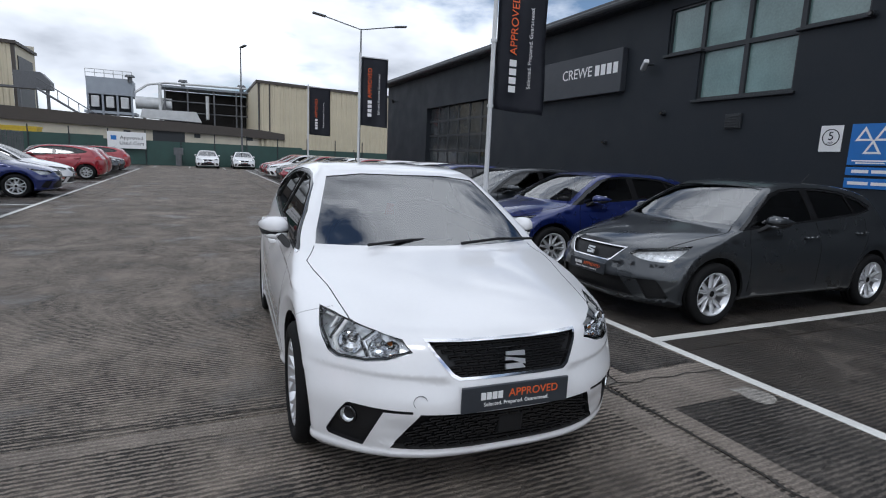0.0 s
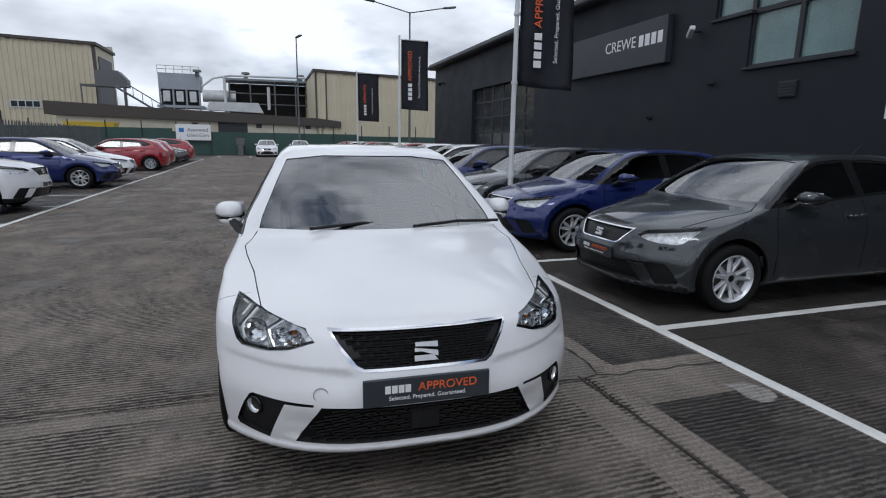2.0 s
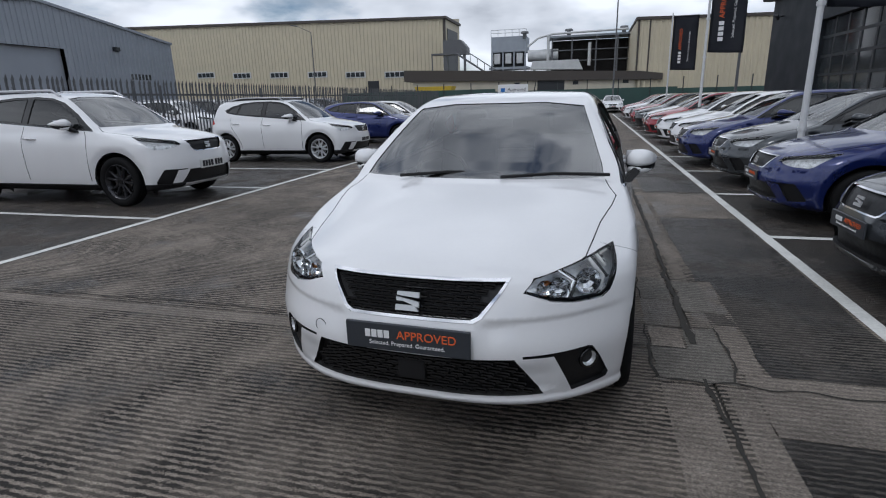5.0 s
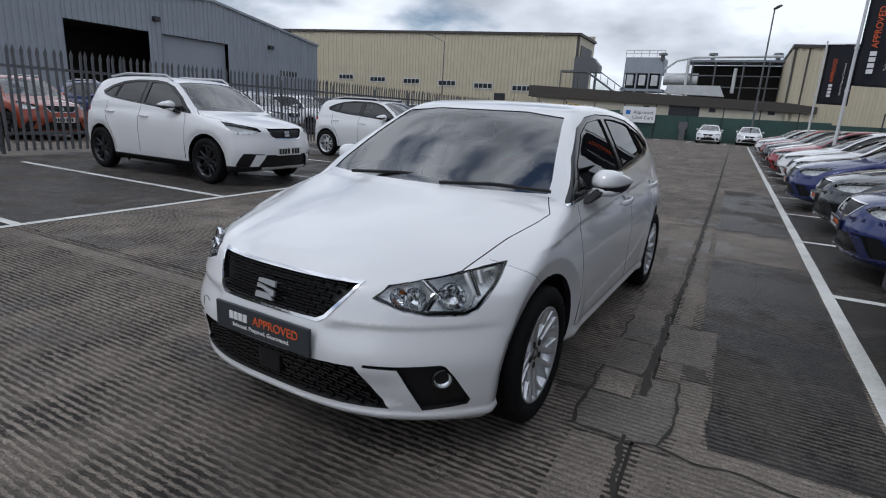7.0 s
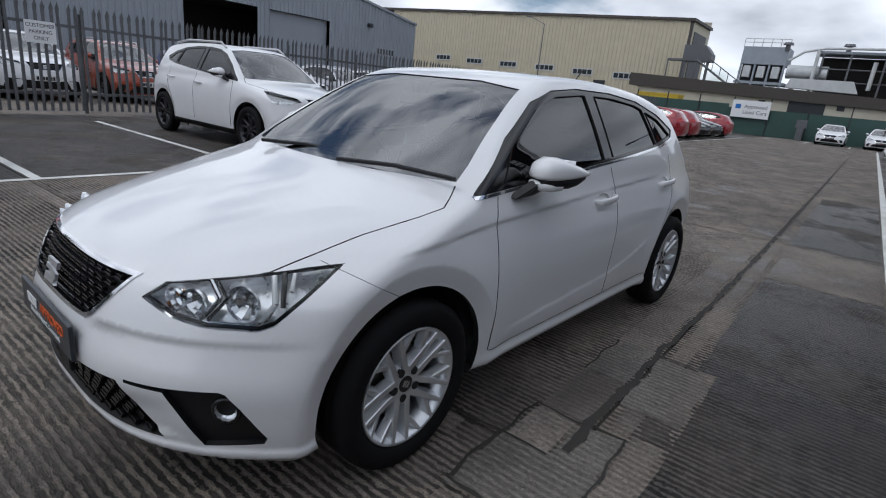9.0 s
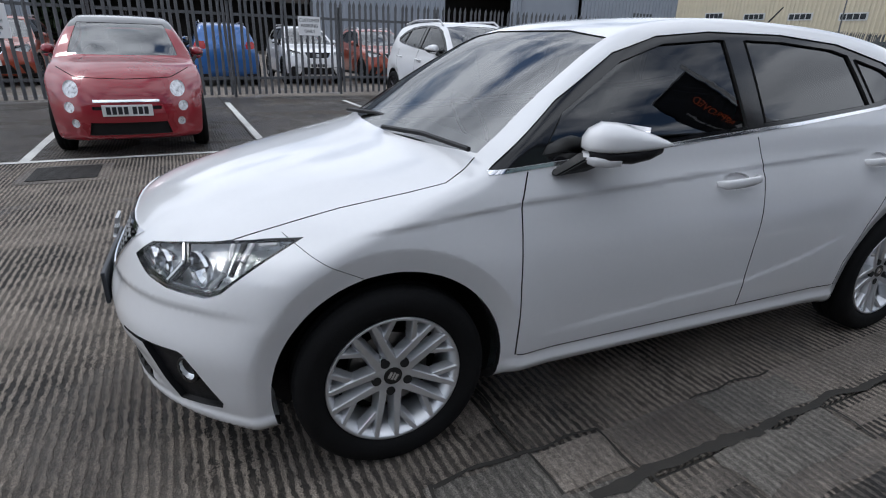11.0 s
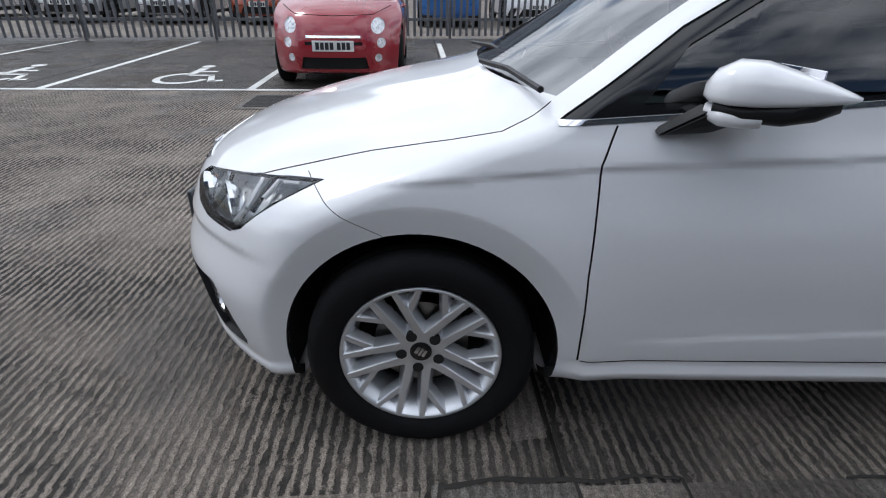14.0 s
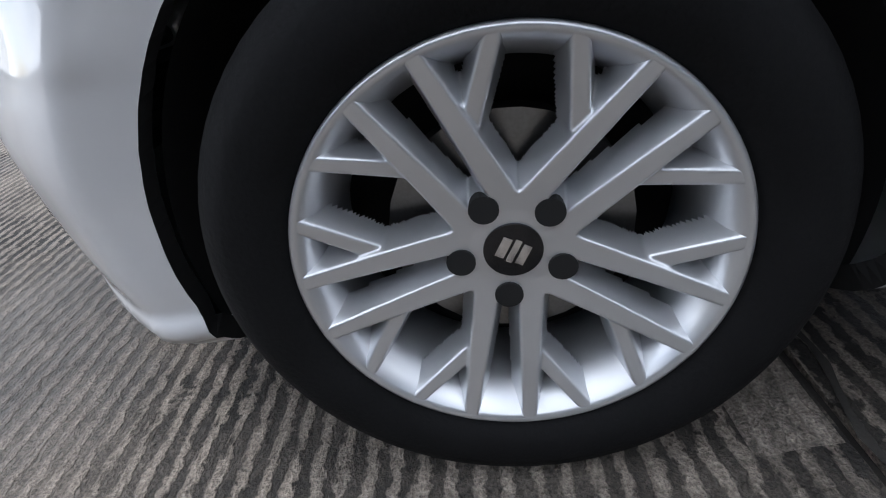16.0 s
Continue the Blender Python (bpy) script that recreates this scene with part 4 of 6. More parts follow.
# ---- trees beyond the shed ----
def tree(u, v, h, seed):
    rnd = random.Random(seed)
    t = thing("tree", LOT @ pose(u, v, 0), "tall dark green leafy tree beyond the shed", "tree", "background trees")
    bm = tube((0, 0, 0), (0, 0, h * 0.45), 0.35, 0.22, 10)
    ends = []
    for i in range(17):
        a, e = rnd.uniform(0, 6.28), Vector((0, 0, h * rnd.uniform(0.1, 0.45)))
        p = e + Vector((math.cos(a) * h * 0.22, math.sin(a) * h * 0.22, h * rnd.uniform(0.05, 0.42)))
        tube(e, p, 0.12, 0.04, 6, bm)
        ends.append(p)
    part("trunk", bm, M["bark"], t)
    verts, faces = [], []
    for i in range(7000):
        c = rnd.choice(ends) + Vector([rnd.gauss(0, h * 0.085) for _ in range(3)])
        n_ = Vector([rnd.gauss(0, 1) for _ in range(3)]).normalized()
        s = rnd.uniform(0.25, 0.5)
        a = n_.orthogonal().normalized() * s
        b = n_.cross(a)
        k = len(verts)
        verts += [c + a, c + b * 0.6, c - a, c - b * 0.6]
        faces.append((k, k + 1, k + 2, k + 3))
    me = bpy.data.meshes.new("crown")
    me.from_pydata(verts, [], faces)
    me.materials.append(M["leaf"])
    part("crown", me, None, t)


for i, (u, v, h) in enumerate(((-54, -14, 15), (-52, -21, 14), (-58, -28, 17), (-50, -33, 13), (-56, -41, 16), (-46, -46, 13), (-62, -19, 18), (-51, -16.5, 12), (-53, -11.5, 12))):
    tree(u, v, h, i)


# ---- cars: a smooth body field, cut into panels, glass and lamps ----
HATCH = [(0.085, .222), (0.03, .31), (0.005, .42), (0.0, .50), (0.02, .575), (.055, .66), (.085, .715), (.115, .745), (.2, .79), (.4, .855), (.65, .915), (.9, .965), (1.02, 1.0), (1.2, 1.10), (1.45, 1.245), (1.7, 1.372), (1.9, 1.432), (2.2, 1.46), (2.6, 1.46), (3.0, 1.44), (3.35, 1.395), (3.6, 1.335), (3.72, 1.26), (3.85, 1.1), (3.95, .98), (4.02, .9), (4.05, .78), (4.06, .6), (4.04, .4), (3.98, .25), (3.85, .21), (3.0, .205), (2, .2), (1, .2), (.3, .205)]
SUV = [(0.09, .24), (0.03, .33), (0.005, .42), (0.0, .52), (0.015, .60), (.04, .70), (.06, .78), (.1, .82), (.2, .855), (.4, .9), (.65, .94), (.9, .975), (1.02, 1.01), (1.2, 1.10), (1.45, 1.245), (1.7, 1.372), (1.9, 1.432), (2.2, 1.46), (2.6, 1.462), (3.0, 1.455), (3.45, 1.425), (3.7, 1.38), (3.82, 1.28), (3.92, 1.1), (4.0, .98), (4.03, .9), (4.05, .78), (4.06, .6), (4.04, .4), (3.98, .27), (3.85, .22), (3.0, .2), (2, .195), (1, .2), (.3, .21)]
CITY = [(0.06, .20), (0.02, .30), (0.0, .40), (0.005, .52), (0.04, .64), (.10, .74), (.2, .83), (.35, .90), (.55, .955), (.78, .99), (.9, 1.03), (1.1, 1.17), (1.35, 1.32), (1.6, 1.41), (1.9, 1.45), (2.3, 1.46), (2.8, 1.43), (3.2, 1.36), (3.5, 1.25), (3.72, 1.12), (3.88, .98), (3.98, .88), (4.05, .7), (4.06, .55), (4.03, .4), (3.98, .25), (3.85, .19), (3.0, .17), (2, .165), (1, .17), (.3, .18)]
HUB_Z, HUB_Y = 0.318, (0.843, 3.405)


def spline(pts, steps, closed=True):
    out, n = [], len(pts)
    for i in range(n if closed else n - 1):
        p = [np.array(pts[(i + k) % n if closed else min(max(i + k, 0), n - 1)], float) for k in (-1, 0, 1, 2)]
        for s in range(steps):
            t = s / steps
            out.append(0.5 * (2 * p[1] + (p[2] - p[0]) * t + (2 * p[0] - 5 * p[1] + 4 * p[2] - p[3]) * t * t + (3 * p[1] - p[0] - 3 * p[2] + p[3]) * t ** 3))
    if not closed:
        out.append(np.array(pts[-1], float))
    return np.array(out)


def table_distance(outline, step=0.01):
    """Signed distance to a closed outline, on a grid over y, z."""
    ys, zs = np.arange(-0.5, 4.6, step), np.arange(-0.2, 1.9, step)
    gy, gz = np.meshgrid(ys, zs, indexing="ij")
    best, inside = np.full(gy.shape, 9.0), np.zeros(gy.shape, bool)
    for (ay, az), (by, bz) in zip(outline, np.roll(outline, -1, 0)):
        dy, dz = by - ay, bz - az
        t = np.clip(((gy - ay) * dy + (gz - az) * dz) / (dy * dy + dz * dz + 1e-12), 0, 1)
        best = np.minimum(best, np.hypot(gy - ay - t * dy, gz - az - t * dz))
        hit = (az > gz) != (bz > gz)
        inside ^= hit & (gy < (by - ay) * (gz - az) / (bz - az + 1e-12) + ay)
    return np.where(inside, -best, best), step


def sample(tab, y, z):
    d, h = tab
    a, b = (y + 0.5) / h, (z + 0.2) / h
    i, j = np.clip(a.astype(int), 0, d.shape[0] - 2), np.clip(b.astype(int), 0, d.shape[1] - 2)
    u, v = np.clip(a - i, 0, 1), np.clip(b - j, 0, 1)
    return (d[i, j] * (1 - u) + d[i + 1, j] * u) * (1 - v) + (d[i, j + 1] * (1 - u) + d[i + 1, j + 1] * u) * v


def ramp(x, a, b):
    t = np.clip((x - a) / (b - a), 0, 1)
    return t * t * (3 - 2 * t)


WZ = spline([(.10, .62), (.15, .74), (.20, .84), (.28, .866), (.40, .876), (.55, .882), (.70, .877), (.80, .862), (.88, .838), (.95, .808), (1.05, .775), (1.2, .70), (1.35, .615), (1.45, .55), (1.55, .49)], 8, False)


def car_field(kind):
    tab = table_distance(spline({"hatch": HATCH, "suv": SUV, "city": CITY}[kind], 6))
    rounder = {"hatch": 1.0, "suv": 0.85, "city": 1.25}[kind]

    def f(x, y, z):
        ax = np.abs(x)
        lean = 1 - 0.62 * ramp(y, 0.5, 1.4)
        front = 0.315 * rounder * (ax / 0.77) ** 3.0 * lean * (1 - ramp(y, 1.7, 2.4))
        rear = 0.28 * rounder * (ax / 0.8) ** 3 * ramp(y, 3.0, 3.7)
        d1 = sample(tab, y - front + rear, z + 0.05 * ax ** 2)
        mid = ramp(y, 1.1, 1.3) * (1 - ramp(y, 2.9, 3.1))
        w = np.interp(z - 0.05 * mid * (1 - ramp(z, 0.28, 0.45)), WZ[:, 0], WZ[:, 1])
        w = w * (1 - 0.13 * np.clip((0.95 - y) / 0.95, 0, 1) ** 1.6) * (1 - 0.12 * np.clip((y - 3.0) / 1.06, 0, 1) ** 2)
        if kind == "hatch":
            # shoulder line and the line above the sill
            zc = np.interp(y, [0.4, 1.26, 2.34, 3.2], [.795, .868, .92, .955])
            fade = ramp(y, 0.5, 0.8) * (1 - ramp(y, 2.75, 3.1))
            w = w - 0.008 * fade * np.clip((zc - z) / 0.014, 0, 1) * (1 - ramp(zc - z, 0.04, 0.22))
            zl = np.interp(y, [1.2, 2.36, 2.65, 2.95, 3.1], [.375, .445, .50, .585, .62])
            fade = ramp(y, 1.3, 1.6) * (1 - ramp(y, 2.8, 2.98))
            w = w - 0.004 * fade * np.clip((z - zl) / 0.014, 0, 1) * (1 - ramp(z - zl, 0.05, 0.24))
            # crease under the lamps running round the bumper
            w = w + 0.006 * ramp(z, 0.53, 0.56) * (1 - ramp(z, 0.56, 0.62)) * (1 - ramp(y, 0.35, 0.6))
        for hy in HUB_Y:
            r = np.hypot(y - hy, z - HUB_Z)
            w = w + 0.009 * (1 - ramp(r, 0.45, 0.60)) - 0.026 * np.clip((0.453 - r) / 0.075, 0, 1)
        # sill lip
        w = w + 0.012 * ramp(z, 0.22, 0.25) * (1 - ramp(z, 0.285, 0.31)) * ramp(y, 1.2, 1.3) * (1 - ramp(y, 2.95, 3.05))
        d2 = (ax - w) * 0.97
        k = 0.03 + 0.03 * ramp(z, 1.0, 1.3)
        h = np.clip(0.5 + 0.5 * (d1 - d2) / k, 0, 1)
        d = d2 * (1 - h) + d1 * h + k * h * (1 - h)
        if kind == "hatch":
            # fold under the lamps, from the grille's lower corner to the arch
            zf = 0.588 + 0.03 * ax
            d = d + 0.012 * np.clip((zf - z) / 0.022, 0, 1) * (1 - ramp(zf - z, 0.03, 0.17)) * (1 - ramp(y, 0.3, 0.5)) * ramp(ax, 0.25, 0.34)
            # rolled lip along the bumper's lower edge
            d = d - 0.011 * ramp(z, 0.212, 0.225) * (1 - ramp(z, 0.24, 0.262)) * (1 - ramp(y, 0.5, 0.56))
            # scoop of the lower bumper below the plate and the lip under it
            d = d + 0.012 * ramp(z, 0.285, 0.31) * (1 - ramp(z, 0.36, 0.44)) * (1 - ramp(y, 0.2, 0.34)) * (1 - ramp(ax, 0.5, 0.62))
        return d

    return f


def gradient(f, p, e=0.003):
    x, y, z = p.T
    g = np.stack([f(x + e, y, z) - f(x - e, y, z), f(x, y + e, z) - f(x, y - e, z), f(x, y, z + e) - f(x, y, z - e)], 1) / (2 * e)
    return g


def unit(g):
    return g / np.maximum(np.linalg.norm(g, axis=1, keepdims=True), 1e-9)


def skin(f, h):
    """The zero surface of the field: one point a cell, drawn onto the surface."""
    nx = int(1.0 / h) + 1
    xs = (np.arange(-nx, nx + 1)) * h + h * 0.5 * 0
    ys, zs = np.arange(-0.08, 4.16, h), np.arange(0.1, 1.54, h)
    gx, gy, gz = np.meshgrid(xs, ys, zs, indexing="ij")
    v = f(gx, gy, gz)
    s = v < 0
    c = sum(s[a:a + s.shape[0] - 1, b:b + s.shape[1] - 1, d:d + s.shape[2] - 1].astype(int) for a in (0, 1) for b in (0, 1) for d in (0, 1))
    cells = np.argwhere((c > 0) & (c < 8))
    index = np.full(c.shape, -1)
    index[tuple(cells.T)] = np.arange(len(cells))
    p = np.stack([xs[cells[:, 0]], ys[cells[:, 1]], zs[cells[:, 2]]], 1) + h / 2
    quads = []
    for ax in range(3):
        o1, o2 = [k for k in range(3) if k != ax]
        sl = [slice(None)] * 3
        sl[ax] = slice(0, -1)
        sh = [slice(None)] * 3
        sh[ax] = slice(1, None)
        e = np.argwhere(s[tuple(sl)] != s[tuple(sh)])
        e = e[(e[:, o1] > 0) & (e[:, o2] > 0) & (e[:, o1] < c.shape[o1]) & (e[:, o2] < c.shape[o2])]
        ids = []
        for a, b in ((0, 0), (1, 0), (1, 1), (0, 1)):
            q = e.copy()
            q[:, o1] -= a
            q[:, o2] -= b
            ids.append(index[tuple(q.T)])
        quads.append(np.stack(ids, 1))
    quads = np.concatenate(quads)
    quads = quads[(quads >= 0).all(1)]

    def settle(p, k):
        for _ in range(k):
            g = gradient(f, p)
            p = p - g * np.clip(f(*p.T) / np.maximum((g * g).sum(1), 0.05), -h, h)[:, None]
        return p

    p = settle(p, 5)
    for _ in range(3):
        t, n = np.zeros_like(p), np.zeros(len(p))
        for k in range(4):
            for j in (1, 3):
                np.add.at(t, quads[:, k], p[quads[:, (k + j) % 4]])
                np.add.at(n, quads[:, k], 1)
        p = settle(0.5 * p + 0.5 * t / np.maximum(n, 1)[:, None], 2)
    return p, quads


FRONT = (Vector((1, 0, 0)), Vector((0, 0, 1)))
SIDE = (Vector((0, 1, 0)), Vector((0, 0, 1)))
TOP = (Vector((1, 0, 0)), Vector((0, 1, 0)))


def oblique(sign):
    c, s = math.cos(radians(40)), math.sin(radians(40))
    return (Vector((sign * c, s, 0)), Vector((0, 0, 1)))


def inside(poly, a, b):
    hit = False
    for (ax, ay), (bx, by) in zip(poly, poly[1:] + poly[:1]):
        if (ay > b) != (by > b) and a < (bx - ax) * (b - ay) / (by - ay) + ax:
            hit = not hit
    return hit


def cut(bm, poly, axes, where, h):
    """Cuts an outline, thrown along a direction, into the skin. Returns the faces within it."""
    A, B = axes
    lo = [min(p[k] for p in poly) - 2 * h for k in (0, 1)]
    hi = [max(p[k] for p in poly) + 2 * h for k in (0, 1)]
    near = set()
    for f in bm.faces:
        c = f.calc_center_median()
        a, b = c.dot(A), c.dot(B)
        if lo[0] < a < hi[0] and lo[1] < b < hi[1] and where(c):
            near.add(f)
    for p, q in zip(poly, poly[1:] + poly[:1]):
        t = Vector((q[0] - p[0], q[1] - p[1]))
        if t.length < 1e-6:
            continue
        m = 2.0 * h
        x0, x1, y0, y1 = min(p[0], q[0]) - m, max(p[0], q[0]) + m, min(p[1], q[1]) - m, max(p[1], q[1]) + m
        some = []
        for f in near:
            c = f.calc_center_median()
            a, b = c.dot(A), c.dot(B)
            if x0 < a < x1 and y0 < b < y1:
                some.append(f)
        geom = set(some)
        for f in some:
            geom.update(f.edges), geom.update(f.verts)
        n = (A * -t.y + B * t.x).normalized()
        r = bmesh.ops.bisect_plane(bm, geom=list(geom), dist=1e-5, plane_co=A * p[0] + B * p[1], plane_no=n)
        near = {f for f in near if f.is_valid} | {g for g in r["geom"] if isinstance(g, bmesh.types.BMFace)}
    return [f for f in near if f.is_valid and inside(poly, f.calc_center_median().dot(A), f.calc_center_median().dot(B))]


def strip(points, w):
    """Outlines of a thin band along a line: one four-sided piece for each stretch."""
    out = []
    for (ax, ay), (bx, by) in zip(points, points[1:]):
        d = math.hypot(bx - ax, by - ay)
        nx, ny = -(by - ay) / d * w / 2, (bx - ax) / d * w / 2
        ex, ey = (bx - ax) / d * w / 3, (by - ay) / d * w / 3
        out.append([(ax - nx - ex, ay - ny - ey), (bx - nx + ex, by - ny + ey), (bx + nx + ex, by + ny + ey), (ax + nx - ex, ay + ny - ey)])
    return out


def mirrored(poly):
    return [(-a, b) for a, b in poly][::-1]


def take(bm, faces, f, depth, remove=True):
    """Lifts faces out of the skin, set back by depth. Returns the piece and the walls of its recess."""
    piece, wall = bmesh.new(), bmesh.new()
    vs = list({v for q in faces for v in q.verts})
    p = np.array([v.co[:] for v in vs]).reshape(-1, 3)
    back = p - unit(gradient(f, p)) * depth
    at = {v: k for k, v in enumerate(vs)}
    made = [piece.verts.new(c) for c in back]
    chosen = set(faces)
    for q in faces:
        piece.faces.new([made[at[v]] for v in q.verts])
        for e in q.edges:
            if sum(g in chosen for g in e.link_faces) == 1 and abs(depth) > 0.0015 and max(abs(v.co.x) for v in e.verts) > 1e-4:
                a, b = (at[v] for v in e.verts)
                wall.faces.new([wall.verts.new(c) for c in (p[a], p[b], back[b], back[a])])
    if remove:
        bmesh.ops.delete(bm, geom=faces, context="FACES")
    return piece, wall


def flipped(bm):
    out = bm.copy()
    for v in out.verts:
        v.co.x = -v.co.x
    bmesh.ops.reverse_faces(out, faces=out.faces)
    return out


def both(bm):
    """Adds the mirror image and joins the two along the middle."""
    tmp = bpy.data.meshes.new("t")
    other = flipped(bm)
    other.to_mesh(tmp)
    other.free()
    bm.from_mesh(tmp)
    bpy.data.meshes.remove(tmp)
    bmesh.ops.remove_doubles(bm, verts=[v for v in bm.verts if abs(v.co.x) < 1e-4], dist=2e-4)
    return bm


def smooth_part(name, bm, material, parent, f, label=""):
    """A part whose shading follows the body's field."""
    me = bpy.data.meshes.new(name)
    bm.normal_update()
    bm.to_mesh(me)
    bm.free()
    me.materials.append(material)
    p = np.array([v.co[:] for v in me.vertices]).reshape(-1, 3)
    if len(p):
        me.polygons.foreach_set("use_smooth", [True] * len(me.polygons))
        n = unit(gradient(f, p))
        me.normals_split_custom_set_from_vertices([tuple(r) for r in n])
    return part(name, me, None, parent, label)


def sub(name, bm, material, parent, label=""):
    if len(bm.faces):
        return part(name, bm, material, parent, label)
    bm.free()


def face_in(bm, f):
    """Turns faces so that they look out of the body."""
    bm.normal_update()
    p = np.array([q.calc_center_median()[:] for q in bm.faces])
    n = np.array([q.normal[:] for q in bm.faces])
    g = gradient(f, p)
    bmesh.ops.reverse_faces(bm, faces=[q for q, s in zip(bm.faces, (n * g).sum(1) < 0) if s])


LAMP = [(.418, .692), (.52, .656), (.62, .640), (.765, .638), (.81, .655), (.89, .73), (.965, .80), (.86, .788), (.748, .774), (.613, .757), (.48, .737)]
FOG = [(.385, .459), (.50, .46), (.67, .465), (.69, .458), (.73, .41), (.80, .305), (.79, .284), (.615, .266), (.51, .446), (.385, .448)]


# -- wheels --
def tyre_mesh(R=0.318, rim=0.222, w=0.185):
    a = w / 2
    prof = [(rim - 0.012, -a * 0.7), (rim + 0.0, -a * 0.8), (rim + 0.03, -a), (R - 0.045, -a * 1.02), (R - 0.018, -a * 0.93), (R - 0.004, -a * 0.78), (R, -a * 0.5), (R, -0.03), (R - 0.006, -0.026), (R - 0.006, -0.02), (R, -0.016), (R, 0.016), (R - 0.006, 0.02), (R - 0.006, 0.026), (R, 0.03), (R, a * 0.5), (R - 0.004, a * 0.78), (R - 0.018, a * 0.93), (R - 0.03, a * 0.99), (R - 0.033, a * 1.0), (R - 0.045, a * 1.02), (rim + 0.04, a * 1.01), (rim + 0.03, a), (rim + 0.014, a * 0.93), (rim + 0.002, a * 0.8), (rim - 0.012, a * 0.7)]
    return lathe(prof, 72)


def spoke(bm, p0, p1, w0, w1, x0, x1, depth):
    """A bar in the wheel's plane from p0 to p1 with a flat top, sloped flanks; x0, x1: its face at both ends."""
    d = (Vector(p1) - Vector(p0)).normalized()
    n = Vector((-d.y, d.x))
    rows = []
    for p, w, x in ((Vector(p0), w0, x0), (Vector(p1), w1, x1)):
        rows.append([bm.verts.new((xx, *(p + n * k * w))) for k, xx in ((-0.95, x - depth), (-0.5, x - 0.004), (-0.36, x), (0.36, x), (0.5, x - 0.004), (0.95, x - depth))])
    for i in range(5):
        bm.faces.new((rows[0][i], rows[0][i + 1], rows[1][i + 1], rows[1][i]))
    bm.faces.new(rows[0][::-1]), bm.faces.new(rows[1])


def multi_face(R):
    """The cast face of the multi-spoke wheel: five lobes, each of two long arms with a short branch, as one relief with filleted flanks."""
    nr, na = 112, 720
    rr, aa = np.meshgrid(np.linspace(0.028, R - 0.001, nr), np.linspace(0, 2 * math.pi, na, endpoint=False), indexing="ij")
    y, z = rr * np.cos(aa), rr * np.sin(aa)
    sheet_x = 0.051 + 0.031 * np.clip((rr - 0.045) / (R - 0.045), 0, 1) ** 1.15

    def bar(p0, p1, w0, w1, low=0.0):
        (ay, az), (by, bz) = p0, p1
        dy, dz = by - ay, bz - az
        t = np.clip(((y - ay) * dy + (z - az) * dz) / (dy * dy + dz * dz), 0, 1)
        g = np.maximum(np.hypot(y - ay - t * dy, z - az - t * dz) - (w0 + (w1 - w0) * t), 0)
        return low * (1 - t) + np.where(g < 0.003, g * g / 0.003 * 0.5, 0.0015 + (g - 0.003) * 3.4)

    def at(deg, r):
        return (r * math.cos(radians(deg)), r * math.sin(radians(deg)))

    drop = np.maximum(rr - 0.066, 0) * 2.6
    for k in range(5):
        c = 90 + 72 * k
        for s in (-1, 1):
            a, e = at(c + s * 9, 0.052), at(c + s * 27, R)
            m = (a[0] + (e[0] - a[0]) * 0.46, a[1] + (e[1] - a[1]) * 0.46)
            for q in (bar(a, e, 0.0108, 0.0052), bar(m, at(c + s * 8.5, R), 0.0062, 0.0045, 0.008)):
                h = np.clip(0.5 + 0.5 * (drop - q) / 0.007, 0, 1)
                drop = drop * (1 - h) + q * h - 0.007 * h * (1 - h)
    drop = np.maximum(drop, 0)
    x = sheet_x - drop
    keep = drop < 0.040
    ids = np.arange(nr * na).reshape(nr, na)
    quads = np.stack([ids[:-1], np.roll(ids[:-1], -1, 1), np.roll(ids[1:], -1, 1), ids[1:]], -1)
    ok = keep[:-1] & np.roll(keep[:-1], -1, 1) & np.roll(keep[1:], -1, 1) & keep[1:]
    me = bpy.data.meshes.new("face")
    me.from_pydata(np.stack([x, y, z], -1).reshape(-1, 3).tolist(), [], quads[ok].tolist())
    return me


def rim_mesh(style, R=0.224):
    """Spoked alloy wheel facing +x; its outer face near x = 0.07."""
    bm = lathe([(R - 0.004, -0.08), (R - 0.03, -0.075), (R - 0.04, -0.02), (R - 0.034, 0.03), (R - 0.02, 0.062), (R - 0.010, 0.078), (R - 0.004, 0.083), (R, 0.081), (R + 0.001, 0.075), (R - 0.004, 0.06)], 96)

    def at(deg, r):
        return (r * math.cos(radians(deg)), r * math.sin(radians(deg)))

    if style == "multi":
        me = multi_face(R)
        bm.from_mesh(me)
        bpy.data.meshes.remove(me)
        bmesh.ops.delete(bm, geom=[v for v in bm.verts if not v.link_faces], context="VERTS")
        return bm
    for k in range(5):
        c = 90 + 72 * k
        for s in (-1, 1):
            spoke(bm, at(c + s * 10, 0.05), at(c + s * 15, R - 0.012), 0.026, 0.02, 0.05, 0.066, 0.03)
    lo = lathe([(0.0, 0.05), (0.034, 0.05), (0.036, 0.056), (0.062, 0.052), (0.07, 0.01)], 40)
    tmp = bpy.data.meshes.new("t")
    lo.to_mesh(tmp)
    lo.free()
    bm.from_mesh(tmp)
    bpy.data.meshes.remove(tmp)
    return bm


TYRE = mesh_of(tyre_mesh(), "tyre", M["rubber"], True)
WELL = lathe([(0.0, -0.2), (0.38, -0.2), (0.383, 0.0)], 120)
bmesh.ops.delete(WELL, geom=[q for q in WELL.faces if q.calc_center_median().z < -0.1], context="FACES")
WELL = mesh_of(WELL, "wheel_well", M["gap"], True)


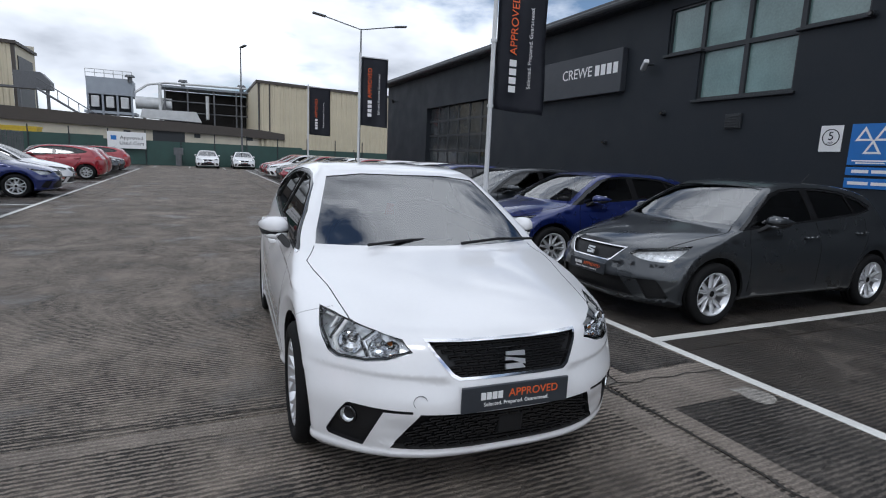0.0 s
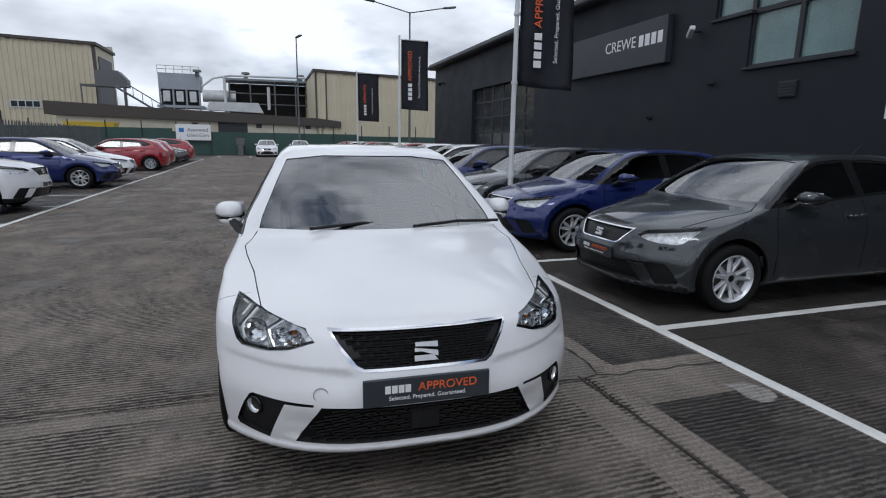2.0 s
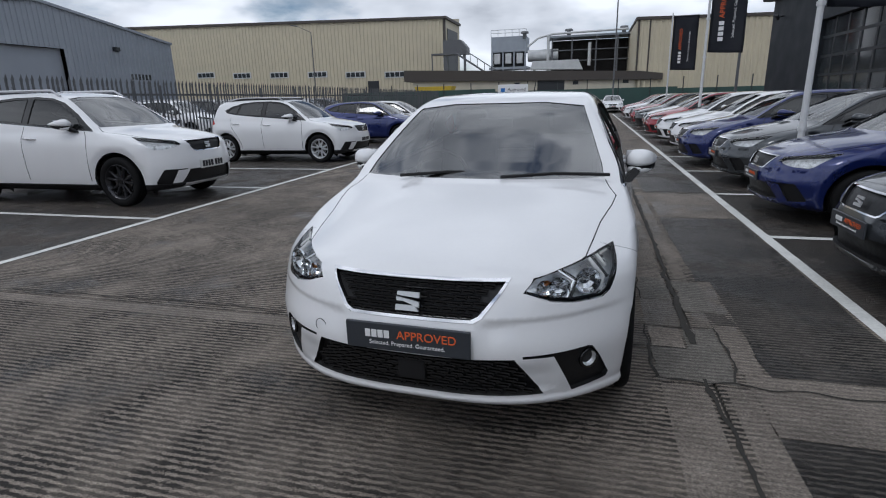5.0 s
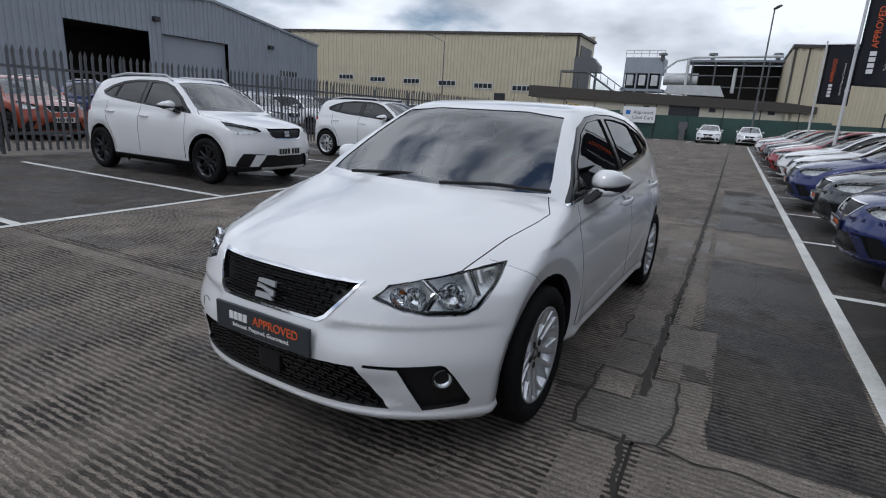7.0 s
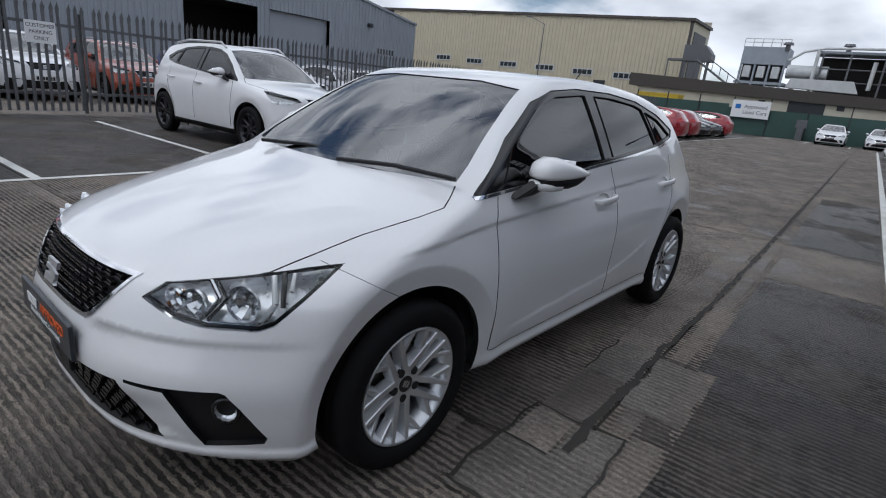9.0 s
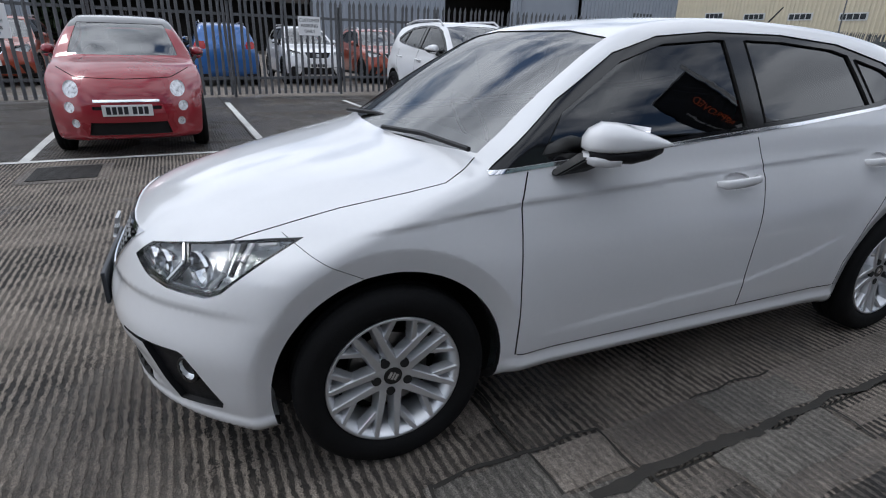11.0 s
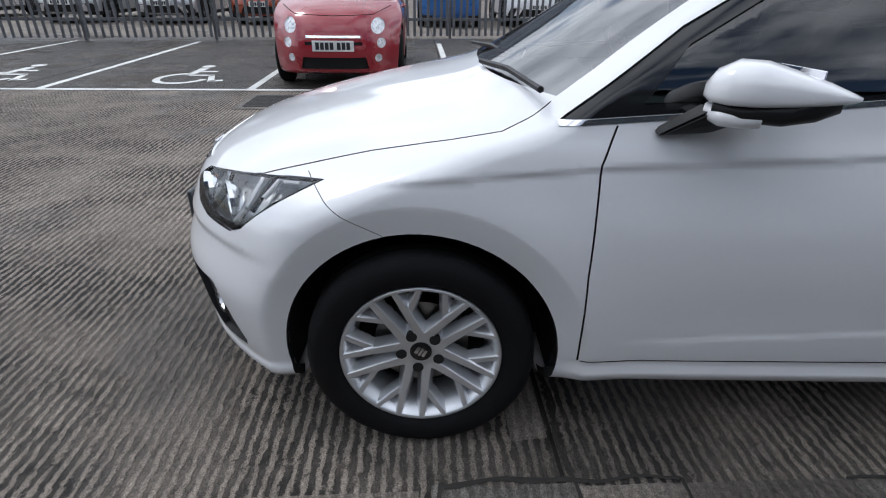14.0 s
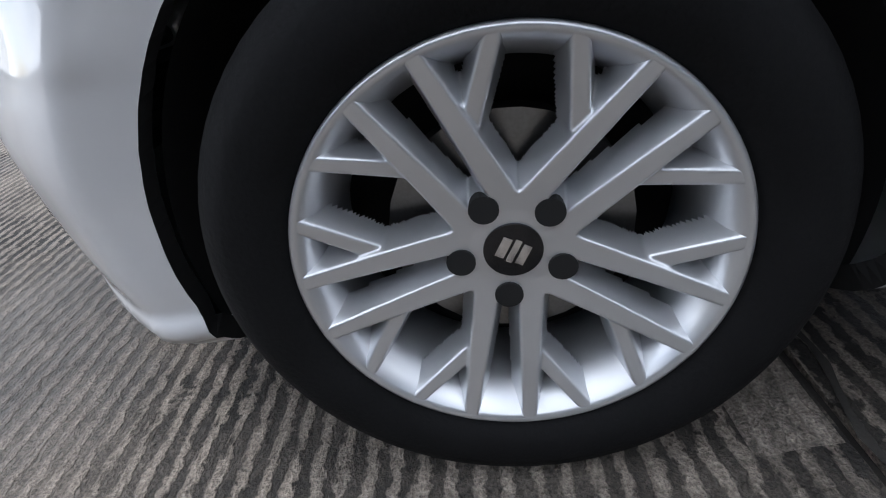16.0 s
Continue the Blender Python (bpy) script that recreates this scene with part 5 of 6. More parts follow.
def wheels_of(car, style, rim_mat, track=0.774, nuts=False, steer=0.0):
    rim = mesh_of(rim_mesh(style), "rim", rim_mat, style == "multi")
    disc = mesh_of(tube((-0.02, 0, 0), (0.005, 0, 0), 0.135, seg=32), "brake_disc", M["disc"])
    back = mesh_of(tube((-0.06, 0, 0), (-0.055, 0, 0), 0.205, seg=32), "backing", M["gap"])
    cap = mesh_of(tube((0.03, 0, 0), (0.0535, 0, 0), 0.0325, 0.031, seg=36), "centre_cap", M["gloss_black"])
    # solid black plug, slightly proud: a bolt hole's shade put into its colour
    nut = mesh_of(tube((0.02, 0, 0), (0.0485, 0, 0), 0.0155, seg=20), "bolt_hole", M["gap"])
    for hy in HUB_Y:
        for s in (1, -1):
            turn = pose(s * track, hy, HUB_Z, 0, 0, (0 if s > 0 else 180) + (steer if hy < 2 else 0)) @ pose(0, 0, 0, -8.5, 0, 0)
            w = part("wheel", TYRE, None, car, at=turn)
            part("rim", rim, None, w, "silver multi-spoke alloy rim" if style == "multi" else "")
            part("brake_disc", disc, None, w), part("backing", back, None, w)
            c = part("centre_cap", cap, None, w)
            if nuts:
                for k in range(5):
                    a = radians(90 + 36 + 72 * k)
                    part("bolt_hole", nut, None, w, at=Matrix.Translation((0.0062, 0.056 * math.cos(a), 0.056 * math.sin(a))))
                m = Matrix.Translation((0.0538, 0, 0)) @ Matrix(((0, 0, 1, 0), (1, 0, 0, 0), (0, 1, 0, 0), (0, 0, 0, 1)))
                for x0, x1, y0, y1 in ((-0.016, -0.006, -0.012, 0.012), (-0.003, 0.004, -0.014, 0.014), (0.007, 0.016, -0.012, 0.012)):
                    part("emblem", box(x0, y0, 0, x1, y1, 0.001), M["chrome"], w, at=m @ pose(0, 0, 0, 0, 0, -20))
            part("wheel_well", WELL, None, car, at=pose(s * track, hy, HUB_Z, 0, 0, 0 if s > 0 else 180))


def mirror(car, s, body_mat, cap="body"):
    """Door mirror: shell over a black foot and base."""
    m = Matrix.Diagonal((s, 1, 1, 1))

    def shell(pts, name, material, label=""):
        bm = bmesh.new()
        rings = []
        ax = Vector((0.53, 0.85, 0))
        n_ = Vector((0.85, -0.53, 0))
        for x, y, z, rp, up, dn in pts:
            ring = []
            for k in range(20):
                a = 2 * math.pi * k / 20
                c, q = math.cos(a), math.sin(a)
                v = Vector((x, y, z)) + n_ * rp * abs(c) ** 0.75 * (1 if c > 0 else -1) + Vector((0, 0, (up if q > 0 else dn) * abs(q) ** 0.75 * (1 if q > 0 else -1)))
                ring.append(bm.verts.new(m @ v))
            rings.append(ring)
        for p, q in zip(rings, rings[1:]):
            for k in range(20):
                bm.faces.new((p[k], p[(k + 1) % 20], q[(k + 1) % 20], q[k]))
        bm.faces.new(rings[0]), bm.faces.new(rings[-1])
        return part(name, bm, material, car, label, smooth=True)

    shell([(0.838, 1.468, 1.043, 0.02, 0.022, 0.01), (0.848, 1.482, 1.043, 0.052, 0.05, 0.018), (0.868, 1.515, 1.043, 0.074, 0.072, 0.02), (0.892, 1.56, 1.044, 0.075, 0.07, 0.02), (0.92, 1.615, 1.047, 0.06, 0.05, 0.018), (0.943, 1.665, 1.05, 0.042, 0.03, 0.014), (0.96, 1.70, 1.052, 0.024, 0.013, 0.009), (0.968, 1.718, 1.053, 0.008, 0.004, 0.004)], "mirror_shell", body_mat)
    shell([(0.842, 1.474, 1.008, 0.03, 0.012, 0.02), (0.858, 1.505, 1.004, 0.06, 0.015, 0.028), (0.878, 1.545, 1.003, 0.068, 0.015, 0.028), (0.895, 1.578, 1.004, 0.064, 0.015, 0.024)], "mirror_shell", body_mat)
    shell([(0.85, 1.49, 1.022, 0.05, 0.01, 0.02), (0.878, 1.545, 1.018, 0.07, 0.012, 0.03), (0.91, 1.61, 1.022, 0.064, 0.02, 0.034), (0.934, 1.662, 1.036, 0.044, 0.014, 0.034), (0.95, 1.695, 1.045, 0.026, 0.008, 0.022)], "mirror_base", M["trim"])
    part("mirror_glass", box(-0.065, -0.002, -0.045, 0.065, 0.002, 0.05, 0.001), M["chrome"], car, at=pose(s * 0.865, 1.645, 1.05, 0, 0, s * 12))
    foot = bmesh.new()
    lo = [foot.verts.new((s * x, y, z)) for x, y, z in ((.79, 1.38, .945), (.835, 1.385, .94), (.84, 1.50, .95), (.79, 1.52, .955))]
    hi = [foot.verts.new((s * x, y, z)) for x, y, z in ((.845, 1.46, 1.02), (.895, 1.475, 1.015), (.905, 1.60, 1.015), (.855, 1.61, 1.02))]
    foot.faces.new(lo), foot.faces.new(hi)
    for k in range(4):
        foot.faces.new((lo[k], lo[(k + 1) % 4], hi[(k + 1) % 4], hi[k]))
    bmesh.ops.bevel(foot, geom=foot.edges[:], offset=0.006, segments=2, affect="EDGES")
    part("mirror_foot", foot, M["trim"], car)


def seat(car, x, y):
    s = part("seat", box(x - 0.24, y - 0.05, 0.5, x + 0.24, y + 0.48, 0.62, 0.05), M["cabin"], car)
    part("seat_back", box(-0.23, -0.06, 0, 0.23, 0.06, 0.6, 0.05), M["cabin"], s, at=pose(x, y + 0.48, 0.58, -18))
    part("headrest", box(-0.13, -0.05, 0, 0.13, 0.05, 0.17, 0.04), M["cabin"], s, at=pose(x, y + 0.68, 1.17, -12))


def build_car(name, kind, at, body_mat, label, h, group="", hero=False, wheel="twin", rim_mat=None, plate="plate_dark", lower=False, roof=None, grille_z=0.0):
    f = car_field(kind)
    car = thing(name, at, label, "car", group)
    p, quads = skin(f, h)
    me = bpy.data.meshes.new("skin")
    me.from_pydata(p.tolist(), [], quads.tolist())
    bm = bmesh.new()
    bm.from_mesh(me)
    bpy.data.meshes.remove(me)
    face_in(bm, f)
    bmesh.ops.bisect_plane(bm, geom=bm.verts[:] + bm.edges[:] + bm.faces[:], dist=1e-5, plane_co=(0, 0, 0), plane_no=(1, 0, 0), clear_inner=True)
    gz = grille_z

    # wheel arches
    seg = 80 if hero else 44
    for hy in HUB_Y:
        circle = [(hy + 0.378 * math.cos(2 * math.pi * k / seg), HUB_Z + 0.378 * math.sin(2 * math.pi * k / seg)) for k in range(seg)]
        fs = cut(bm, circle, SIDE, lambda c: c.x > 0.52, h)
        pc, wl_ = take(bm, fs, f, 0.03)
        pc.free()
        bmesh.ops.delete(wl_, geom=[q for q in wl_.faces if q.calc_center_median().x < 0.7 or q.calc_center_median().z < 0.2], context="FACES")
        sub("arch_lip", flipped(wl_), M["gap"], car)
        sub("arch_lip", wl_, M["gap"], car)

    def region(nm, poly, axes, where, depth, material, label="", seal="gap", flip=True, lens=False):
        """Cuts a region out, sets it back and hangs it under the car; as a pair where flip is set."""
        fs = cut(bm, poly, axes, where, h)
        got = []
        if not fs:
            return got
        if lens:
            pc, wl_ = take(bm, fs, f, 0.001, remove=False)
            wl_.free()
            smooth_part("lamp_lens", flipped(pc), M["lens"], car, f, "clear lamp lens")
            smooth_part("lamp_lens", pc, M["lens"], car, f, "clear lamp lens")
        pc, wl_ = take(bm, fs, f, depth)
        for pair in ([(flipped(pc), flipped(wl_)), (pc, wl_)] if flip else [(both(pc), both(wl_))]):
            got.append(smooth_part(nm, pair[0], material, car, f, label))
            sub(nm + "_edge", pair[1], M[seal], got[-1])
        return got

    def seam(points, axes, where, w=0.005):
        """A shut line: thin bands cut along a line, set back and joined into one dark part."""
        joined, walls = bmesh.new(), bmesh.new()
        for poly in strip(points, w):
            fs = cut(bm, poly, axes, where, h)
            if fs:
                for src, dst in zip(take(bm, fs, f, 0.012), (joined, walls)):
                    tmp = bpy.data.meshes.new("t")
                    src.to_mesh(tmp)
                    src.free()
                    dst.from_mesh(tmp)
                    bpy.data.meshes.remove(tmp)
        sub("shut_line", flipped(joined), M["gap"], car), sub("shut_line", flipped(walls), M["gap"], car)
        sub("shut_line", joined, M["gap"], car), sub("shut_line", walls, M["gap"], car)

    side = lambda c: abs(c.x) > 0.45
    # glass house
    if kind == "city":
        scr = [(-.62, 1.02), (.62, 1.02), (.60, 1.10), (.50, 1.36), (-.50, 1.36), (-.60, 1.10)]
        dlo = [(1.12, 1.0), (1.62, 1.34), (1.95, 1.385), (2.6, 1.375), (3.2, 1.25), (3.3, 1.12), (3.0, 1.04), (2.4, 1.0)]
    else:
        scr = [(-.69, 1.0), (-.5, 1.0), (0, 1.0), (.5, 1.0), (.69, 1.0), (.675, 1.06), (.60, 1.23), (.535, 1.365), (.3, 1.39), (-.3, 1.39), (-.535, 1.365), (-.60, 1.23), (-.675, 1.06)]
        dlo = [(1.17, .965), (1.45, 1.165), (1.72, 1.315), (1.93, 1.375), (2.2, 1.398), (2.6, 1.398), (2.95, 1.37), (3.25, 1.30), (3.46, 1.21), (3.40, 1.165), (3.15, 1.12), (2.6, 1.07), (2.2, 1.042), (1.7, 1.003)]
    wins = region("windscreen", scr, FRONT, lambda c: c.y < 2.1 and c.z > 0.97, 0.004, M["screen"], "clear windscreen reflecting the cloudy sky", flip=False)
    if kind == "city":
        panes = [[(1.28, 1.04), (1.62, 1.29), (1.95, 1.35), (2.35, 1.355), (2.35, 1.04)], [(2.45, 1.04), (2.45, 1.35), (2.65, 1.34), (3.1, 1.23), (3.18, 1.13), (2.95, 1.08)]]
    else:
        panes = [[(1.36, 1.005), (1.46, 1.13), (1.74, 1.287), (1.95, 1.348), (2.24, 1.37), (2.27, 1.368), (2.29, 1.062), (1.8, 1.026)], [(2.40, 1.073), (2.385, 1.372), (2.6, 1.37), (2.9, 1.347), (3.0, 1.325), (3.07, 1.128), (2.8, 1.105)], [(3.11, 1.135), (3.045, 1.312), (3.23, 1.268), (3.39, 1.18), (3.36, 1.172)]]
    for pane in panes:
        region("side_window", pane, SIDE, lambda c: abs(c.x) > 0.45, 0.010, M["tint"], "dark tinted side glass")
    region("window_surround", dlo, SIDE, side, 0.005, M["gloss_black"], "black window pillar trim")
    if kind != "city":
        for poly in strip([(1.17, .958), (1.7, .996), (2.2, 1.035), (2.6, 1.063), (3.15, 1.113), (3.40, 1.158)], 0.012):
            region("belt_strip", poly, SIDE, side, -0.002, M["chrome"] if hero else M["gloss_black"])
    # front
    if kind == "city":
        lamps = [("round", 0.56, 0.70, 0.085), ("round", 0.60, 0.52, 0.055), ("round", 0.56, 0.36, 0.045)]
        for _, cx, cz, r in lamps:
            pl = [(cx + r * math.cos(2 * math.pi * k / 18), cz + r * math.sin(2 * math.pi * k / 18)) for k in range(18)]
            region("headlamp", pl, FRONT, lambda c: c.y < 0.6, 0.012, M["lamp_inner"], "round headlamp", "chrome")
        region("lower_grille", [(-.44, .24), (.44, .24), (.40, .37), (-.40, .37)], FRONT, lambda c: c.y < 0.3, 0.03, M["trim"], flip=False)
        region("upper_slot", [(-.36, .50), (.36, .50), (.36, .535), (-.36, .535)], FRONT, lambda c: c.y < 0.3, 0.02, M["trim"], flip=False)
        region("trim_bar", [(-.34, .575), (.34, .575), (.34, .6), (-.34, .6)], FRONT, lambda c: c.y < 0.3, -0.012, M["chrome"], "chrome bar", "chrome", flip=False)
    else:
        front = lambda c: c.y < 0.5
        region("lamp_bowl", [(x, z + gz) for x, z in LAMP], oblique(1), lambda c: c.y < 0.8 and 0.55 < c.z < 0.95 + gz, 0.05, M["lamp_back"] if hero else M["lamp_inner"], "headlamp housing", "reflector" if hero else "gloss_black", lens=True)
        grille = [(-.385, .742 + gz), (-.36, .70 + gz), (-.29, .605 + gz), (-.26, .588 + gz), (.26, .588 + gz), (.29, .605 + gz), (.36, .70 + gz), (.385, .742 + gz)]
        inner = [(x * 0.955, .668 + gz + (z - .668 - gz) * 0.86) for x, z in grille]
        region("grille", inner, FRONT, front, 0.022, M["trim"], "black honeycomb radiator grille", "gloss_black", flip=False)
        region("grille_surround", grille, FRONT, front, -0.004, M["chrome"], "chrome grille surround", "chrome", flip=False)
        region("lower_grille", [(-.525, .272), (.525, .272), (.42, .448), (-.42, .448)], FRONT, front, 0.03, M["trim"], "black lower bumper grille", "gap", flip=False)
        region("fog_pod", FOG, oblique(1), lambda c: c.y < 0.7 and c.z < 0.5, 0.02, M["trim"], "black fog lamp surround", "trim")
        if lower:
            region("lower_cladding", [(-.2, .1), (4.3, .1), (4.3, .285), (-.2, .285)], SIDE, side, 0.001, M["trim"], "black plastic lower body cladding")
    if roof:
        region("roof_panel", [(-.60, 1.42), (.60, 1.42), (.60, 3.3), (-.60, 3.3)], TOP, lambda c: c.z > 1.25, 0.001, roof, "dark contrasting roof", flip=False)
    # rear lamp
    region("tail_lamp", [(3.72, .90), (3.95, .85), (4.1, .86), (4.1, 1.0), (3.80, 1.03)], SIDE, lambda c: abs(c.x) > 0.5, 0.002, M["tail"], "red tail lamp")
    # shut lines
    if kind == "city":
        seam([(1.12, 1.0), (1.2, .7), (1.22, .25)], SIDE, side, 0.008)
        seam([(2.4, 1.0), (2.42, .6), (2.36, .25)], SIDE, side, 0.008)
        seam([(-.72, .90), (-.5, .815), (0, .80), (.5, .815), (.72, .90)], FRONT, lambda c: c.y < 0.8, 0.007)
    else:
        g = 0.005 if hero else 0.009
        seam([(1.30, .955), (1.268, .87), (1.262, .6), (1.272, .33)], SIDE, side, g)
        seam([(2.345, 1.02), (2.375, .87), (2.345, .6), (2.335, .335)], SIDE, side, g)
        seam([(3.25, 1.06), (3.23, .85), (3.05, .62), (2.96, .45), (2.95, .34)], SIDE, side, g)
        seam([(.648, .395), (.672, .55), (.695, .72), (.74, .92), (.757, 1.04), (.70, 1.16)], TOP, lambda c: c.z > 0.6, g)
        if hero:
            seam([(1.28, .327), (2.0, .332), (2.94, .338)], SIDE, side, 0.004)
            seam([(.548, .803), (.65, .742), (.75, .686)], SIDE, side, 0.0018)
    if hero:
        # crisp folds along the flank, and the flat band round each arch
        ys_ = [0.65, 1.26, 1.8, 2.34, 2.9]
        for poly in strip([(y, float(np.interp(y, [0.4, 1.26, 2.34, 3.2], [.795, .868, .92, .955])) - 0.007) for y in ys_], 0.014):
            cut(bm, poly, SIDE, lambda c: c.x > 0.6, h)
        for poly in strip([(y, float(np.interp(y, [1.2, 2.36, 2.65, 2.95, 3.1], [.375, .445, .50, .585, .62])) + 0.007) for y in (1.4, 2.36, 2.65, 2.92)], 0.014):
            cut(bm, poly, SIDE, lambda c: c.x > 0.6, h)
        for hy in HUB_Y:
            turn = [radians(28 + 156 * k / 22) for k in range(23)]
            ring = [(hy + 0.453 * math.cos(a), HUB_Z + 0.453 * math.sin(a)) for a in turn] + [(hy + 0.376 * math.cos(a), HUB_Z + 0.376 * math.sin(a)) for a in turn[::-1]]
            region("arch_band", ring, SIDE, lambda c: c.x > 0.6, 0.0, body_mat, seal="white")
        for hy, hz in ((2.215, .872), (3.095, .905)):
            region("handle_cup", [(hy + 0.075 * math.cos(2 * math.pi * k / 16), hz - 0.004 + 0.031 * math.sin(2 * math.pi * k / 16)) for k in range(16)], SIDE, lambda c: c.x > 0.6, 0.014, body_mat, seal="white")
    # dark lining seen through the glass
    bm.normal_update()
    both(bm)
    lin = [q for q in bm.faces if q.calc_center_median().z > 0.92]
    pc, wl_ = take(bm, lin, f, 0.03, remove=False)
    wl_.free()
    part("lining", pc, M["cabin"], car)
    body = smooth_part("body", bm, body_mat, car, f)
    part("dashboard", box(-0.66, 1.15, 0.82, 0.66, 1.55, 0.93, 0.05), M["cabin"], car)
    part("cabin_floor", box(-0.6, 1.35, 0.45, 0.6, 2.95, 0.5), M["cabin"], car)
    for x in (-0.37, 0.37):
        seat(car, x, 1.75)
    part("rear_bench", box(-0.62, 2.75, 0.5, 0.62, 3.3, 0.95, 0.06), M["cabin"], car)
    wheel_bm = lathe([(0.17, -0.012), (0.185, 0.0), (0.17, 0.012), (0.155, 0.0), (0.17, -0.012)], 28, "Z")
    part("steering_wheel", wheel_bm, M["trim"], car, at=pose(-0.37, 1.66, 0.95, -65))
    # plate
    pl = part("number_plate", box(-0.262, 0.002, 0.437, 0.262, 0.016, 0.552, 0.004), M[plate], car, at=pose(0, -0.012, 0.018 if hero else 0))
    up = Matrix(((1, 0, 0, 0), (0, 0, -1, 0), (0, 1, 0, 0), (0, 0, 0, 1)))
    if plate == "plate_dark":
        bars(pl, Matrix.Translation((-0.1, 0.001, 0.508)) @ up, [(-0.075 + i * 0.027, -0.016, -0.053 + i * 0.027, 0.016) for i in range(4)], "white_ink", "letter_block")
        lettering("APPROVED", 0.05, M["orange_ink"], pl, Matrix.Translation((0.083, 0.001, 0.508)) @ up, spacing=1.0)
        lettering("Selected. Prepared. Guaranteed.", 0.0245, M["white_ink"], pl, Matrix.Translation((-0.0, 0.001, 0.469)) @ up)
    else:
        bars(pl, Matrix.Translation((0, 0.001, 0.495)) @ up, [(-0.22 + i * 0.06 + (0.03 if i > 3 else 0), -0.038, -0.175 + i * 0.06 + (0.03 if i > 3 else 0), 0.038) for i in range(7)], "ink", "bar")
    # emblem
    if kind != "city":
        em = bmesh.new()
        for pts in (((-.045, .03), (.048, .03), (.048, .012), (-.045, .018)), ((-.048, .013), (.048, .0), (.048, -.018), (-.02, -.0), (-.048, .0)), ((-.05, -.012), (.03, -.012), (.048, -.03), (-.05, -.03))):
            prism([(x, z * 1.25) for x, z in pts], 0.01, em)
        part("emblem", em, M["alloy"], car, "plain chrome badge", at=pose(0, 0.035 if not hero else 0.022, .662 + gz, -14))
    # door handles, mirrors, wipers, aerial
    for s in (1, -1):
        mirror(car, s, body_mat)
        for hy, hz in ((2.22, .872), (3.1, .905)) if kind != "city" else ((2.25, .85),):
            x = float(0.852 if hy < 3 else 0.845)
            if hero:
                hb = bmesh.new()
                rings = []
                for dy, dx, hh in ((-.105, .0, .010), (-.09, .026, .017), (-.05, .036, .0185), (0.0, .038, .018), (.05, .036, .017), (.085, .028, .015), (.1, .0, .012)):
                    rings.append([hb.verts.new((s * (x - .012 + dx + .009 * math.cos(a_)), hy + dy, hz + dy * 0.07 + hh * math.sin(a_))) for a_ in (2 * math.pi * k_ / 14 for k_ in range(14))])
                for p_, q_ in zip(rings, rings[1:]):
                    for k_ in range(14):
                        hb.faces.new((p_[k_], p_[(k_ + 1) % 14], q_[(k_ + 1) % 14], q_[k_]))
                hb.faces.new(rings[0]), hb.faces.new(rings[-1][::-1])
                part("door_handle", hb, body_mat, car, smooth=True)
                continue
            hb = path_tube([(s * (x - .02), hy - .1, hz - .006), (s * (x + .022), hy - .07, hz - .004), (s * (x + .03), hy, hz), (s * (x + .022), hy + .085, hz + .006), (s * (x - .02), hy + .11, hz + .008)], 0.013, 10)
            part("door_handle", hb, body_mat, car, smooth=True)
    part("aerial", tube((0, 3.2, 1.42), (0, 3.36, 1.56), 0.006, 0.004), M["trim"], car)
    wheels_of(car, wheel, rim_mat or M["alloy"], nuts=hero)
    return car


hero = build_car("hatchback", "hatch", Matrix(), M["white"], "white five-door hatchback parked in the aisle with dealer plate", 0.018, hero=True, wheel="multi")


# ---- finer parts of the white car ----
fh = car_field("hatch")


def front_y(x, z):
    """Where the car's skin lies ahead of a point x, z of its front."""
    a, b = -0.2, 0.9
    for _ in range(30):
        m_ = (a + b) / 2
        if fh(np.array([x]), np.array([m_]), np.array([z]))[0] > 0:
            a = m_
        else:
            b = m_
    return b


def honeycomb(name, outline, dx, dz, depth, parent):
    bm = bmesh.new()
    z0, z1 = min(p[1] for p in outline), max(p[1] for p in outline)
    row = 0
    z = z0 + dz * 0.5
    while z < z1:
        x = -0.5 + (dx / 2 if row % 2 else 0)
        while x < 0.5:
            if inside(outline, x - dx * 0.45, z) and inside(outline, x + dx * 0.45, z):
                y = front_y(x, z) + depth
                for pts in (((-.42, .36), (.42, .36), (.34, .12), (-.34, .12)), ((-.34, -.12), (.34, -.12), (.42, -.36), (-.42, -.36)), ((-.5, .3), (-.42, .36), (-.34, .1), (-.45, -.1)), ((.5, .3), (.45, -.1), (.34, .1), (.42, .36))):
                    prism([(px * dx, pz * dz) for px, pz in pts], 0.016, bm, pose(x, y - 0.012, z, -8))
            x += dx
        z += dz
        row += 1
    return part(name, bm, M["gloss_black"], parent)


GR = [(-.365, .73), (-.345, .70), (-.277, .61), (-.25, .598), (.25, .598), (.277, .61), (.345, .70), (.365, .73)]
honeycomb("grille_mesh", GR, 0.052, 0.022, 0.018, hero)
honeycomb("lower_mesh", [(-.51, .277), (.51, .277), (.415, .444), (-.415, .444)], 0.06, 0.026, 0.026, hero)
part("sensor_cover", box(-0.06, front_y(0, .37) + 0.004, .318, 0.06, front_y(0, .37) + 0.05, .428, 0.006), M["trim"], hero)
def corner(a, z, back=0.0):
    """A point of the front corner, seen from 40 degrees to the side: a across, z up, set back."""
    c_, s_ = math.cos(radians(40)), math.sin(radians(40))
    near, far = -0.6, 0.9
    for _ in range(32):
        m_ = (near + far) / 2
        if fh(np.array([a * c_ - m_ * s_]), np.array([a * s_ + m_ * c_]), np.array([z]))[0] > 0:
            near = m_
        else:
            far = m_
    return (a * c_ - (far + back) * s_, a * s_ + (far + back) * c_, z)


